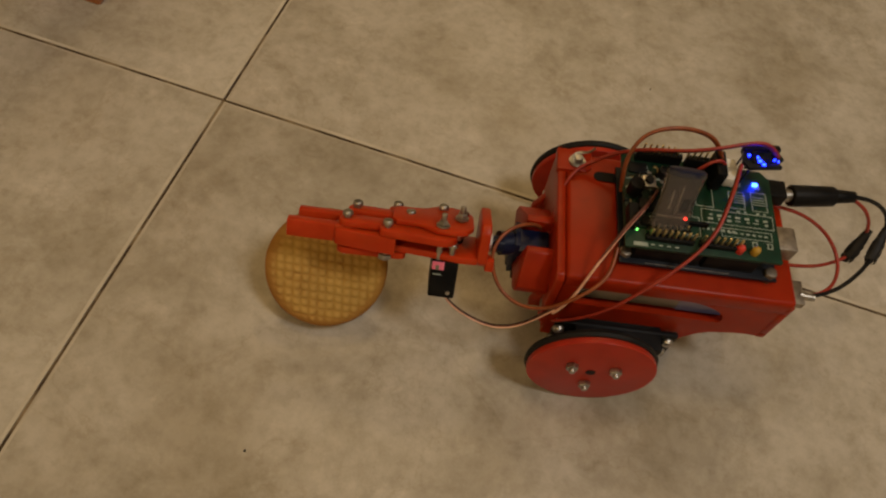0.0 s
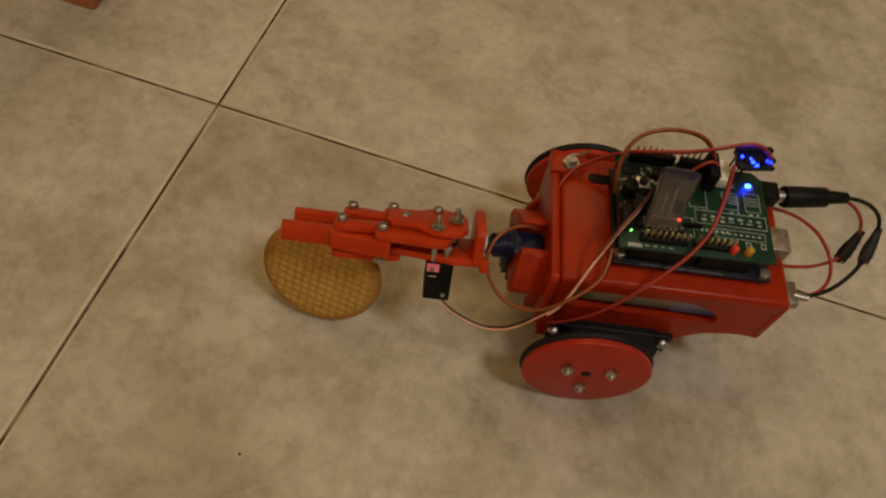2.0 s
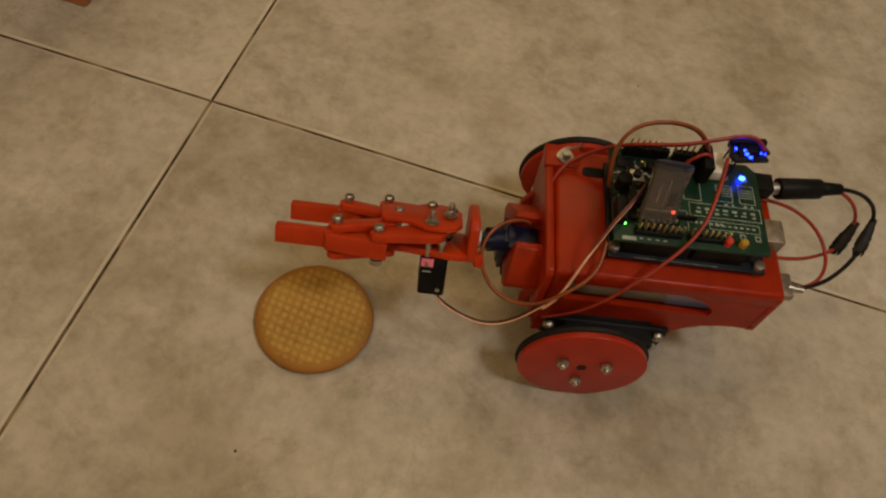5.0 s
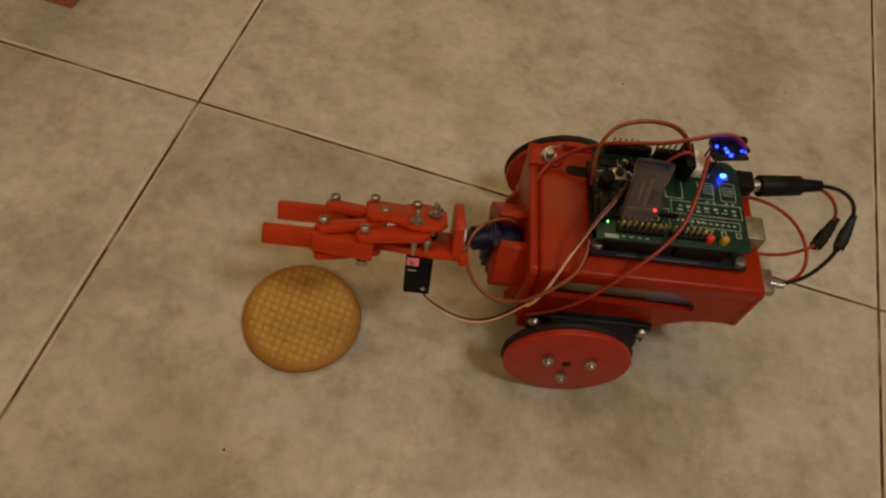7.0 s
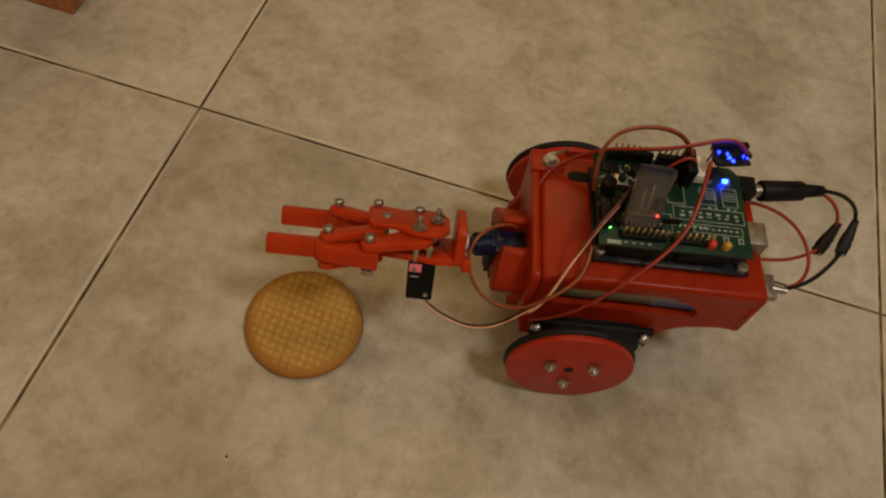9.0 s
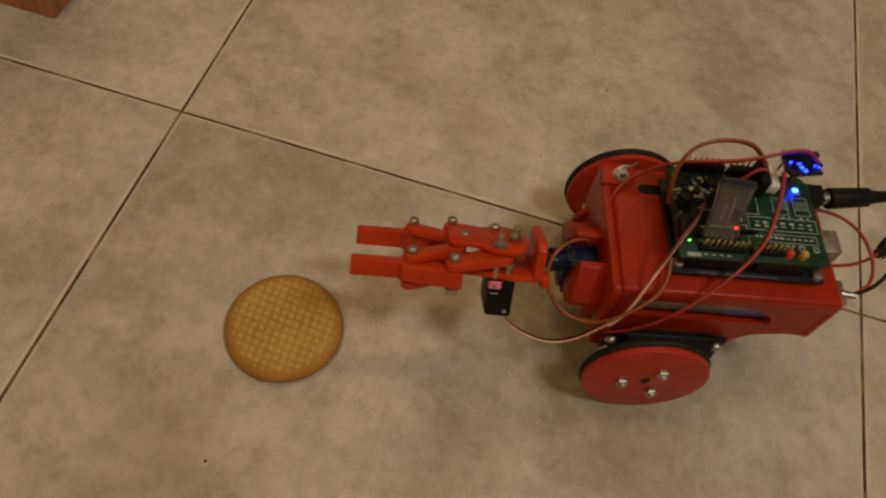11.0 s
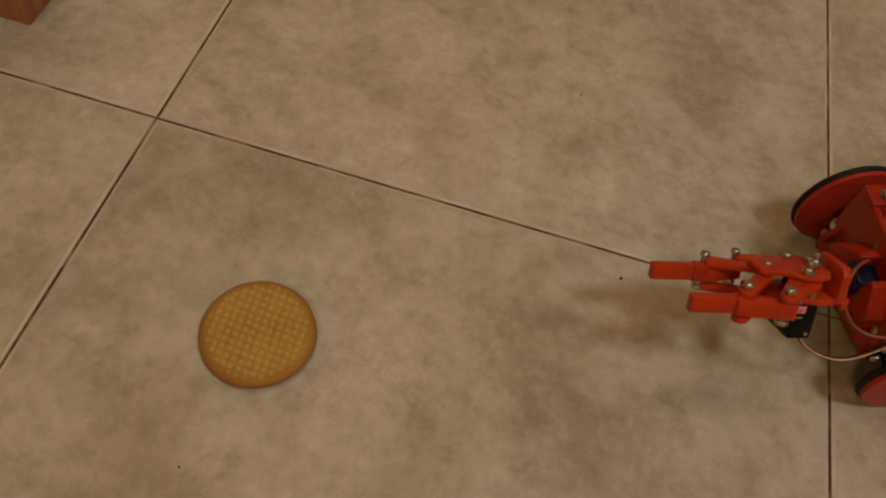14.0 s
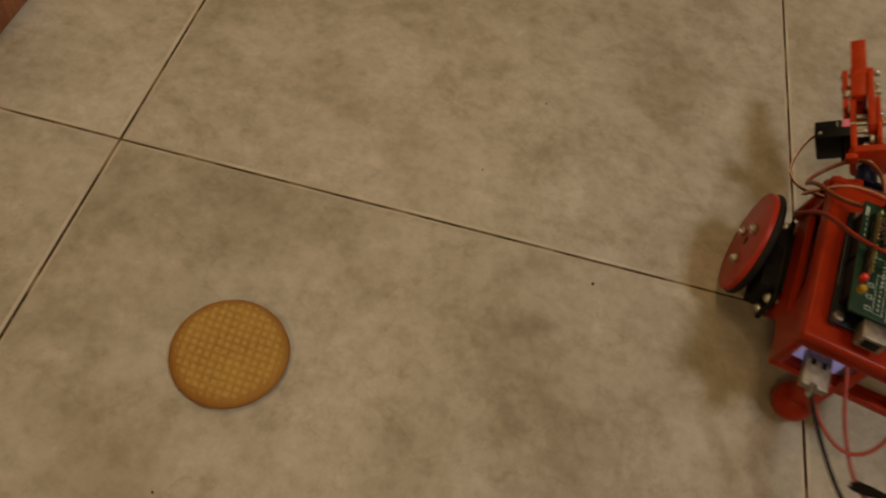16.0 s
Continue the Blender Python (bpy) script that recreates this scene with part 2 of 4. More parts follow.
def part(name, bm, mat, parent=None, label="", smooth=True):
    """Links a bmesh as one mesh object under its thing or part."""
    me = bpy.data.meshes.new(name)
    bmesh.ops.recalc_face_normals(bm, faces=bm.faces)
    bm.to_mesh(me)
    bm.free()
    me.materials.append(mat)
    if smooth:
        me.polygons.foreach_set("use_smooth", [True] * len(me.polygons))
        me.set_sharp_from_angle(angle=radians(32))
    ob = new(name, me)
    ob.parent = parent
    if label:
        tagged(ob, label)
    return ob


def box(bm, x0, x1, y0, y1, z0, z1, bevel=0.5, turn=None, segments=2):
    """A box given in millimetres, edges rounded."""
    b = bmesh.new()
    bmesh.ops.create_cube(b, size=1)
    for v in b.verts:
        v.co = Vector(((x0 + x1) / 2 + v.co.x * (x1 - x0), (y0 + y1) / 2 + v.co.y * (y1 - y0), (z0 + z1) / 2 + v.co.z * (z1 - z0))) * MM
    if bevel:
        bmesh.ops.bevel(b, geom=b.edges[:], offset=bevel * MM, segments=segments, affect="EDGES", profile=0.5)
    join(bm, b, turn)


def join(bm, b, turn=None):
    if turn is not None:
        bmesh.ops.transform(b, matrix=turn, verts=b.verts)
    me = bpy.data.meshes.new("scrap")
    b.to_mesh(me)
    b.free()
    bm.from_mesh(me)
    bpy.data.meshes.remove(me)


def rod(bm, p, q, r, r2=None, sides=20, bevel=0.0):
    """A round bar from p to q, in millimetres."""
    p, q = Vector(p) * MM, Vector(q) * MM
    b = bmesh.new()
    bmesh.ops.create_cone(b, cap_ends=True, segments=sides, radius1=r * MM, radius2=(r if r2 is None else r2) * MM, depth=(q - p).length)
    if bevel:
        rims = [e for e in b.edges if any(len(f.verts) > 4 for f in e.link_faces)]
        bmesh.ops.bevel(b, geom=rims, offset=bevel * MM, segments=2, affect="EDGES", profile=0.5)
    join(bm, b, Matrix.Translation((p + q) / 2) @ (q - p).to_track_quat("Z", "Y").to_matrix().to_4x4())


def prism(bm, outline, z0, z1, bevel=0.0, turn=None):
    """A flat outline (x, y in millimetres) raised from z0 to z1."""
    b = bmesh.new()
    face = b.faces.new([b.verts.new((x * MM, y * MM, z0 * MM)) for x, y in outline])
    made = bmesh.ops.extrude_face_region(b, geom=[face])
    bmesh.ops.translate(b, verts=[v for v in made["geom"] if isinstance(v, bmesh.types.BMVert)], vec=(0, 0, (z1 - z0) * MM))
    if bevel:
        bmesh.ops.bevel(b, geom=b.edges[:], offset=bevel * MM, segments=2, affect="EDGES", profile=0.5)
    join(bm, b, turn)


def capsule(a, b, r0, r1, steps=8):
    """Outline of a link with rounded ends, from a to b."""
    a, b = Vector(a), Vector(b)
    u = math.atan2(*(b - a).yx)
    out = [(a.x + r0 * math.cos(u + math.pi / 2 + i * math.pi / steps), a.y + r0 * math.sin(u + math.pi / 2 + i * math.pi / steps)) for i in range(steps + 1)]
    return out + [(b.x + r1 * math.cos(u - math.pi / 2 + i * math.pi / steps), b.y + r1 * math.sin(u - math.pi / 2 + i * math.pi / steps)) for i in range(steps + 1)]


def strip(bm, xs, low, high, y0, y1):
    """An upright wall between the heights low(x) and high(x)."""
    cols = [[bm.verts.new((x * MM, y * MM, z * MM)) for y, z in ((y0, low(x)), (y0, high(x)), (y1, high(x)), (y1, low(x)))] for x in xs]
    for a, b in zip(cols, cols[1:]):
        for i in range(4):
            bm.faces.new((a[i], a[(i + 1) % 4], b[(i + 1) % 4], b[i]))
    bm.faces.new(cols[0])
    bm.faces.new(cols[-1][::-1])


def wire(name, points, r, mat, parent, label=""):
    """A round flexible lead through the points, in millimetres."""
    c = bpy.data.curves.new(name, "CURVE")
    c.dimensions, c.bevel_depth, c.bevel_resolution, c.resolution_u = "3D", r * MM, 3, 6
    s = c.splines.new("NURBS")
    s.points.add(len(points) - 1)
    for k, p in zip(s.points, points):
        k.co = (*(v * MM for v in p), 1)
    s.order_u, s.use_endpoint_u = 4, True
    c.materials.append(mat)
    ob = new(name, c)
    ob.parent = parent
    if label:
        tagged(ob, label)
    return ob


def screw(bm, x, y, z0, z1, head=2.6, nut=False, hex_top=False):
    """A pan-head machine screw standing along z, nut on its far end."""
    rod(bm, (x, y, z0), (x, y, z1), 1.4, sides=12)
    rod(bm, (x, y, z1 - 1.9), (x, y, z1), head, head * 0.82, sides=6 if hex_top else 18, bevel=0.3)
    if hex_top:
        rod(bm, (x, y, z1 - 1), (x, y, z1 + 3.2), 1.25, sides=12, bevel=0.2)
        rod(bm, (x, y, z1 - 2.6), (x, y, z1 - 1.9), head * 1.25, sides=20)
    if nut:
        rod(bm, (x, y, z0 + 0.6), (x, y, z0 + 2.8), 3.0, sides=6, bevel=0.2)


# ---- room ----
def room():
    bm = bmesh.new()
    box(bm, -3000, 3000, -3000, 3000, -60, -1.2, 0)
    floor = part("floor", bm, GROUT, label="dark dirty grout bed under beige floor tiles", smooth=False)
    tagged(floor, kind="structure", category="floor")
    for name, x0, x1, y0, y1 in (("wall_north", -3000, 3000, 3000, 3150), ("wall_south", -3000, 3000, -3150, -3000), ("wall_east", 3000, 3150, -3150, 3150), ("wall_west", -3150, -3000, -3150, 3150)):
        bm = bmesh.new()
        box(bm, x0, x1, y0, y1, -60, 2500, 0)
        tagged(part(name, bm, WALL, label="plain cream painted room wall", smooth=False), kind="structure", category="wall")
    bm = bmesh.new()
    box(bm, -3150, 3150, -3150, 3150, 2500, 2600, 0)
    tagged(part("ceiling", bm, CEILING, label="plain white painted ceiling", smooth=False), kind="structure", category="ceiling")
    return floor


def furniture_leg():
    bm = bmesh.new()
    box(bm, -150, -99.8, 38.3, 90, 0, 420, 1.6)
    leg = part("furniture_leg", bm, WOOD)
    tagged(leg, "square orange-brown stained wooden furniture leg on the tiles", "furniture leg")


# ---- biscuit ----
def biscuit():
    """A round waffle-pressed biscuit, 57 mm across, origin at its middle."""
    R, H, n = 28.7, 3.2, 300
    bm = bmesh.new()

    def top(x, y):
        r = math.hypot(x, y)
        a = radians(-4)
        u, v = x * math.cos(a) + y * math.sin(a), -x * math.sin(a) + y * math.cos(a)
        u, v = u + 0.3 * noise.noise(Vector((x * 0.2, y * 0.2, 1.0))), v + 0.3 * noise.noise(Vector((x * 0.2, y * 0.2, 5.0)))
        k = (abs(math.sin(math.pi * u / 3.9)) * abs(math.sin(math.pi * (v + 0.12 * u) / 3.9))) ** 0.75 * (0.9 + 0.25 * noise.noise(Vector((math.floor(u / 3.9) * 1.7, math.floor(v / 3.9) * 2.3, 0.5))))
        fade = max(0.0, min(1.0, (28.4 - r) / 3.2)) * (0.75 + 0.5 * noise.noise(Vector((x * 0.35, y * 0.35, 6.0))))
        lump = 0.05 * noise.noise(Vector((x * 0.11, y * 0.11, 3.0))) + 0.12 * noise.noise(Vector((x * 0.5, y * 0.5, 9.0)))
        edge = max(0.0, 1 - (max(0.0, r - (R - 6.5)) / 6.5) ** 2.6) ** 0.55
        return -H * 0.2 + (H * 1.2) * edge + fade * (1.0 * k - 0.75) + lump * fade

    rings, prev = 120, None
    for i in range(rings + 1):
        r = R * (1 - (1 - i / rings) ** 1.15) if i else 0
        if i == 0:
            ring = [bm.verts.new((0, 0, top(0, 0) * MM))]
        else:
            ring = []
            for j in range(n):
                a = 2 * math.pi * j / n
                w = 1 + 0.006 * math.sin(3 * a + 1) + 0.004 * math.sin(7 * a) if i == rings else 1
                x, y = r * w * math.cos(a), r * w * math.sin(a)
                ring.append(bm.verts.new((x * MM, y * MM, top(min(r, R - 0.01) * math.cos(a), min(r, R - 0.01) * math.sin(a)) * MM)))
        if prev:
            for j in range(n):
                if len(prev) == 1:
                    bm.faces.new((prev[0], ring[j], ring[(j + 1) % n]))
                else:
                    bm.faces.new((prev[j], ring[j], ring[(j + 1) % n], prev[(j + 1) % n]))
        prev = ring
    for r, z in ((R - 0.5, -H * 0.65), (R - 2.2, -H)):
        ring = [bm.verts.new((r * math.cos(2 * math.pi * j / n) * MM, r * math.sin(2 * math.pi * j / n) * MM, z * MM)) for j in range(n)]
        for j in range(n):
            bm.faces.new((prev[j], ring[j], ring[(j + 1) % n], prev[(j + 1) % n]))
        prev = ring
    bm.faces.new(prev)
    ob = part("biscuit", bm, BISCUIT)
    ob.data.set_sharp_from_angle(angle=radians(80))
    return tagged(ob, "round golden biscuit with a pressed waffle pattern", "biscuit")


# ---- robot ----
def wheel(robot, side):
    """Two red flanges with a rubber ring between, bolted to a servo; its origin is the hub. side: +1 or -1."""
    hub = new("wheel")
    hub.parent = robot
    s = side
    # the far wheel carries its big disc on the inner side
    big, small, ring = ((3.6, 6.6), (-0.2, 1.2), 1.9) if side > 0 else ((-0.2, 2.6), (5.4, 6.6), 4.4)
    bm = bmesh.new()
    rod(bm, (0, s * big[0], 0), (0, s * big[1], 0), 29.0, sides=72, bevel=0.5)
    part("disc", bm, WHEEL_RED, hub)
    bm = bmesh.new()
    rod(bm, (0, s * small[0], 0), (0, s * small[1], 0), 26.6, sides=72, bevel=0.4)
    part("backing_disc", bm, WHEEL_RED, hub)
    bm = bmesh.new()
    b = bmesh.new()
    n, k = 72, 10
    grid = [[b.verts.new(((27.4 + 2.6 * math.cos(c)) * math.cos(a) * MM, (s * ring + 2.4 * math.sin(c)) * MM, (27.4 + 2.6 * math.cos(c)) * math.sin(a) * MM)) for c in (2 * math.pi * q / k for q in range(k))] for a in (2 * math.pi * p / n for p in range(n))]
    for p in range(n):
        for q in range(k):
            b.faces.new((grid[p][q], grid[(p + 1) % n][q], grid[(p + 1) % n][(q + 1) % k], grid[p][(q + 1) % k]))
    join(bm, b)
    part("tyre", bm, RUBBER, hub, "black rubber ring tyre")
    for a in (28, 152, 270):
        x, z = 11.2 * math.cos(radians(a)), 11.2 * math.sin(radians(a))
        bm = bmesh.new()
        rod(bm, (x, s * 4, z), (x, s * 10.6, z), 1.5, sides=12, bevel=0.2)
        rod(bm, (x, s * 6.6, z), (x, s * 9.0, z), 2.9, sides=6, bevel=0.25)
        part("bolt", bm, STEEL, hub, "zinc-plated bolt and nut")
    # Black disc stands for the darkness inside the hub's hole.
    bm = bmesh.new()
    rod(bm, (0, s * 6.3, 0), (0, s * 6.9, 0), 2.2, sides=20)
    part("hub_hole_dark", bm, BLACK, hub)
    return hub


def drive_servo(robot, s):
    """A standard-size black servo on the body's side; its shaft carries the wheel."""
    ob = new("drive_servo")
    ob.parent = robot
    tagged(ob, "black wheel servo with steel screws")
    bm = bmesh.new()
    y0, y1 = sorted((s * 20, s * 44.5))
    box(bm, -30.5, 9.5, y0, y1, 20, 40, 0.8)
    y0, y1 = sorted((s * 34, s * 36.8))
    box(bm, -38.5, 18, y0, y1, 20.5, 40.5, 1.0)
    rod(bm, (0, s * 43, 30), (0, s * 48.5, 30), 6.5, sides=24)
    part("case", bm, BLACK, ob)
    for x in (16.2, -34.5):
        for z in (25, 35.5):
            bm = bmesh.new()
            rod(bm, (x, s * 30, z), (x, s * 39.6, z), 1.4, sides=12)
            rod(bm, (x, s * 36.8, z), (x, s * 39.0, z), 2.9, 2.3, sides=16, bevel=0.4)
            part("screw", bm, STEEL, ob)


def chassis(robot):
    body = new("chassis")
    body.parent = robot
    tagged(body, "glossy red printed plastic body shell")
    bm = bmesh.new()
    box(bm, -77, 22.4, -33, 33, 65.8, 75.5, 2.2, segments=4)
    part("top_plate", bm, RED, body)

    def under(x):
        if x > -36:
            return 20
        if x > -54:
            u = (-36 - x) / 18
            return 22 + 20 * math.sin(u * math.pi / 2)
        return 42 + 1.8 * math.sin(math.pi * (-54 - x) / 23) + (x + 54) / -23 * 1.2

    def rail(x):
        return 53 + 0.02 * (x - 4) if x > -52 else 53

    def arch(x):
        u = min(1.0, max(0.0, (x + 53) / 26))
        return 53.2 + 14.5 * math.sqrt(1 - (1 - u) ** 2) if x > -53 else 53

    xs = [21.5, 10, 4, -4, -12, -20, -28, -33, -36.01, -38, -40, -43, -46, -48, -50, -51.5, -52.5, -53, -57, -62, -68, -73, -77]
    for s in (1, -1):
        y0, y1 = sorted((s * 29.8, s * 32.7))
        bm = bmesh.new()
        strip(bm, xs, under, lambda x: rail(x) if x > -53 else 72.5, y0, y1)
        strip(bm, [x for x in xs if x >= -53], arch, lambda x: 72.5, y0, y1)
        strip(bm, [21.5, 18, 14], lambda x: 40, lambda x: 72.5, y0, y1)
        part("side_wall", bm, RED, body)
    # rear face with two openings and a bar between
    bm = bmesh.new()
    for y0, y1, z0, z1 in ((-33, 33, 66.5, 72.5), (-33, 33, 43.2, 48), (28, 33, 47, 67), (-33, -28, 47, 67), (-2.5, 2.5, 47, 67)):
        box(bm, -77, -73.4, y0, y1, z0, z1, 0.6)
    part("rear_frame", bm, RED, body)
    bm = bmesh.new()
    prism(bm, [(-32.4, 26), (-32.4, 68), (32.4, 68), (32.4, 26), (24, 20), (-24, 20)], 19.2, 22.8, 0.8,
          Matrix(((0, 0, 1, 0), (1, 0, 0, 0), (0, 1, 0, 0), (0, 0, 0, 1))))
    part("front_plate", bm, RED, body)
    # raised flange across the front and the lug that holds the terminal bolt
    bm = bmesh.new()
    prism(bm, [(-31, 42), (-33.5, 60), (-33.5, 73), (-31, 75), (31.5, 75), (34, 73), (35, 52), (36.5, 38), (31, 36), (27, 44)], 22.6, 26.4, 0.8,
          Matrix(((0, 0, 1, 0), (1, 0, 0, 0), (0, 1, 0, 0), (0, 0, 0, 1))))
    part("front_flange", bm, RED, body)
    bm = bmesh.new()
    prism(bm, [(11, -34.2), (11, -24.5), (14, -22), (27, -22), (27, -34.2)], 72.5, 76.6, 0.8)
    part("bolt_lug", bm, RED, body)
    bm = bmesh.new()
    box(bm, -73, 20, -29, 29, 43, 46, 0.5)
    part("bottom_plate", bm, RED, body)
    # two sloping cheeks that hold the wrist servo, gussets at the corners
    for s in (1, -1):
        bm = bmesh.new()
        ends = []
        for x0, x1 in ((25, 25), (38, 42)):
            ends.append([bm.verts.new(Vector((x0 + (x1 - x0) * (68 - z) / 20, 9 + s * y, z)) * MM) for y, z in ((6.4, 68), (9.5, 68), (21.5, 57), (21.5, 53), (6.4, 50))])
        for i in range(5):
            bm.faces.new((ends[0][i], ends[0][(i + 1) % 5], ends[1][(i + 1) % 5], ends[1][i]))
        bm.faces.new(ends[0])
        bm.faces.new(ends[1])
        bmesh.ops.bevel(bm, geom=bm.edges[:], offset=0.6 * MM, segments=2, affect="EDGES", profile=0.5)
        part("servo_cheek", bm, RED, body)
        bm = bmesh.new()
        prism(bm, [(22, 60), (22, 36), (31, 36), (31, 40)], -1.6, 1.6, 0.5, Matrix.Translation((0, s * 0.026, 0)) @ Matrix.Rotation(math.pi / 2, 4, "X"))
        part("gusset", bm, RED, body)
        bm = bmesh.new()
        rod(bm, (22, s * 30, 44), (26.5, s * 30, 44), 2.4, sides=14, bevel=0.4)
        part("gusset_screw", bm, STEEL, body)
    bm = bmesh.new()
    box(bm, 22, 40, -6, 24, 43, 47.5, 0.7)
    part("servo_shelf", bm, RED, body)
    # a solid black oblong on the top plate, in place of the shade in its slot
    bm = bmesh.new()
    rod(bm, (7.5, -21, 75), (7.5, -21, 75.9), 2.6)
    rod(bm, (1.5, -21, 75), (1.5, -21, 75.9), 2.6)
    box(bm, 1.5, 7.5, -23.6, -18.4, 75, 75.9, 0)
    part("cable_slot_dark", bm, BLACK, body, "black oblong shape standing for a slot in the top plate")
    bm = bmesh.new()
    screw(bm, 18, -27, 70, 80.5, 2.4)
    rod(bm, (18, -27, 76.5), (18, -27, 77.4), 3.8, sides=24)
    part("terminal_bolt", bm, STEEL, body, "steel bolt and washer")
    wire("bared_wire", [(20, -24, 78.6), (21.5, -28, 79.6), (17, -30.5, 80.5), (13.5, -28, 82), (12, -29, 85)], 0.6, STEEL, body)
    # rear ball foot
    bm = bmesh.new()
    b = bmesh.new()
    bmesh.ops.create_uvsphere(b, u_segments=32, v_segments=20, radius=10.5 * MM)
    join(bm, b, Matrix.Translation(Vector((-69, 4, 10.5)) * MM))
    box(bm, -75, -62, -3, 10, 15, 44, 3)
    part("ball_foot", bm, RED, body, "red printed rear ball foot")


def battery(robot):
    ob = new("battery_pack")
    ob.parent = robot
    tagged(ob, "grey battery pack lit lilac at its socket")
    bm = bmesh.new()
    box(bm, -70, 16, -26, 26.5, 46.5, 66.5, 3)
    part("case", bm, GREY, ob)
    bm = bmesh.new()
    box(bm, -70.6, -69.9, 4, 26, 48.5, 64.5, 0.2)
    part("end_panel", bm, LILAC, ob, "lilac glowing end panel")
    # Added glowing panel, stands for the lilac light seen through the side slot.
    bm = bmesh.new()
    box(bm, -60, -34, 26.0, 26.7, 48, 60, 0.2)
    part("side_glow_panel", bm, LILAC_DIM, ob, "added faintly glowing lilac panel on the battery's side")
    bm = bmesh.new()
    box(bm, -90, -70, 10.5, 22.5, 55.8, 60.0, 0.4)
    plug = part("usb_plug", bm, DULL, ob, "bare steel plug of a supply lead")
    # Two black squares laid on top give the dark of the plug's holes.
    bm = bmesh.new()
    for y in (14, 19):
        box(bm, -79, -76, y - 1, y + 1, 60.1, 60.5, 0)
    part("plug_hole_dark", bm, BLACK, plug)
    bm = bmesh.new()
    rod(bm, (-89, 17, 58.5), (-95, 18.5, 60), 2.4, 1.4, sides=12)
    part("solder_joint", bm, STEEL, plug)


def boards(robot):
    """The controller board with its shield on top."""
    lower = new("controller_board")
    lower.parent = robot
    tagged(lower, "dark controller board on the red top plate")
    bm = bmesh.new()
    box(bm, -67, 1, -25, 24.5, 77.6, 79.2, 0.3)
    part("board", bm, PCB_BLUE, lower)
    for x, y in ((-1.5, 20), (-64, 21.5), (-64, -21), (-12, -22)):
        bm = bmesh.new()
        rod(bm, (x, y, 75.4), (x, y, 81.5), 2.7, sides=6, bevel=0.3)
        part("standoff", bm, DULL, lower)
    bm = bmesh.new()
    box(bm, -74, -64, 1.6, 13.2, 79.2, 87.2, 0.5)
    usb = part("usb_socket", bm, DULL, lower, "square steel data socket")
    # Black plate on the end face, for the shade in the open socket.
    bm = bmesh.new()
    box(bm, -74.3, -73.5, 3.6, 11.2, 80.6, 85.8, 0.2)
    part("socket_mouth_dark", bm, BLACK, usb)
    bm = bmesh.new()
    box(bm, -74, -60, -24, -15, 79.2, 86.5, 0.5)
    part("power_jack", bm, BLACK, lower)
    for y, spans in ((20.8, ((-56, -34), (-32, -4))), (-22.6, ((-58, -38), (-36, -10)))):
        for a, c in spans:
            bm = bmesh.new()
            box(bm, a, c, y - 1.3, y + 1.3, 79.2, 87.6, 0.2)
            part("header_socket", bm, BLACK, lower)
    bm = bmesh.new()
    box(bm, -46, -10, 23.6, 23.9, 79.15, 79.3, 0)
    part("printed_line", bm, DULL, lower)
    bm = bmesh.new()
    box(bm, -48, -24, 2, 9, 79.2, 82.4, 0.3)
    part("chip", bm, BLACK, lower)

    top = new("shield_board")
    top.parent = robot
    tagged(top, "green shield board with white print")
    bm = bmesh.new()
    prism(bm, [(1.5, 22.8), (1.5, -25), (-61, -25), (-64.8, -21), (-65, 21.8)], 87.6, 89.2, 0.25)
    part("board", bm, PCB, top)
    # gold pins of the near header, black far headers with pins
    bm = bmesh.new()
    for a, c in ((-27, -7), (-46, -29.5)):
        box(bm, a, c, 16.6, 19.2, 89.2, 91.7, 0.15)
    part("pin_header", bm, BLACK, top)
    for i in range(15):
        x = -8.3 - 2.54 * i - (1.6 if i > 7 else 0)
        bm = bmesh.new()
        box(bm, x - 0.45, x + 0.45, 17.4, 18.3, 91, 96.5, 0.1)
        part("pin", bm, BRASS, top)
    bm = bmesh.new()
    for a, c in ((-24, -4), (-43, -26)):
        box(bm, a, c, -24.4, -21.8, 89.2, 94.8, 0.2)
    part("tall_header", bm, BLACK, top)
    for i in range(13):
        x = -6 - 2.54 * i - (2.0 if i > 6 else 0)
        bm = bmesh.new()
        box(bm, x - 0.35, x + 0.35, -23.45, -22.85, 94.6, 99.8, 0.1, Matrix.Rotation(0.0, 4, "X"))
        part("pin", bm, BRASS, top)
    # white printed outlines and bars, raised a hair
    def bar(x0, x1, y0, y1):
        bm = bmesh.new()
        box(bm, x0, x1, y0, y1, 89.2, 89.32, 0)
        part("printed_bar", bm, SILK, top, smooth=False)

    def frame_line(x0, x1, y0, y1, w=0.35):
        bm = bmesh.new()
        v = [[bm.verts.new(Vector((x, y, 89.3)) * MM) for x, y in ((a, e), (c, e), (c, f), (a, f))] for a, c, e, f in ((x0, x1, y0, y1), (x0 + w, x1 - w, y0 + w, y1 - w))]
        for k in range(4):
            bm.faces.new((v[0][k], v[0][(k + 1) % 4], v[1][(k + 1) % 4], v[1][k]))
        part("printed_frame", bm, SILK, top, smooth=False)

    for x0, x1, y0, y1 in ((-62, -55, -13, -3), (-52, -45, -12, -3), (-63.5, -32, -1, 6), (-38, -30, -20, -2), (-31, -25, 4, 14), (-62, -40, 7.5, 12)):
        frame_line(x0, x1, y0, y1)
    rnd = random.Random(9)
    for i in range(7):
        bar(-61 + i * 4, -61 + i * 4 + rnd.uniform(1.2, 2.6), 1.2, rnd.uniform(1.9, 2.6))
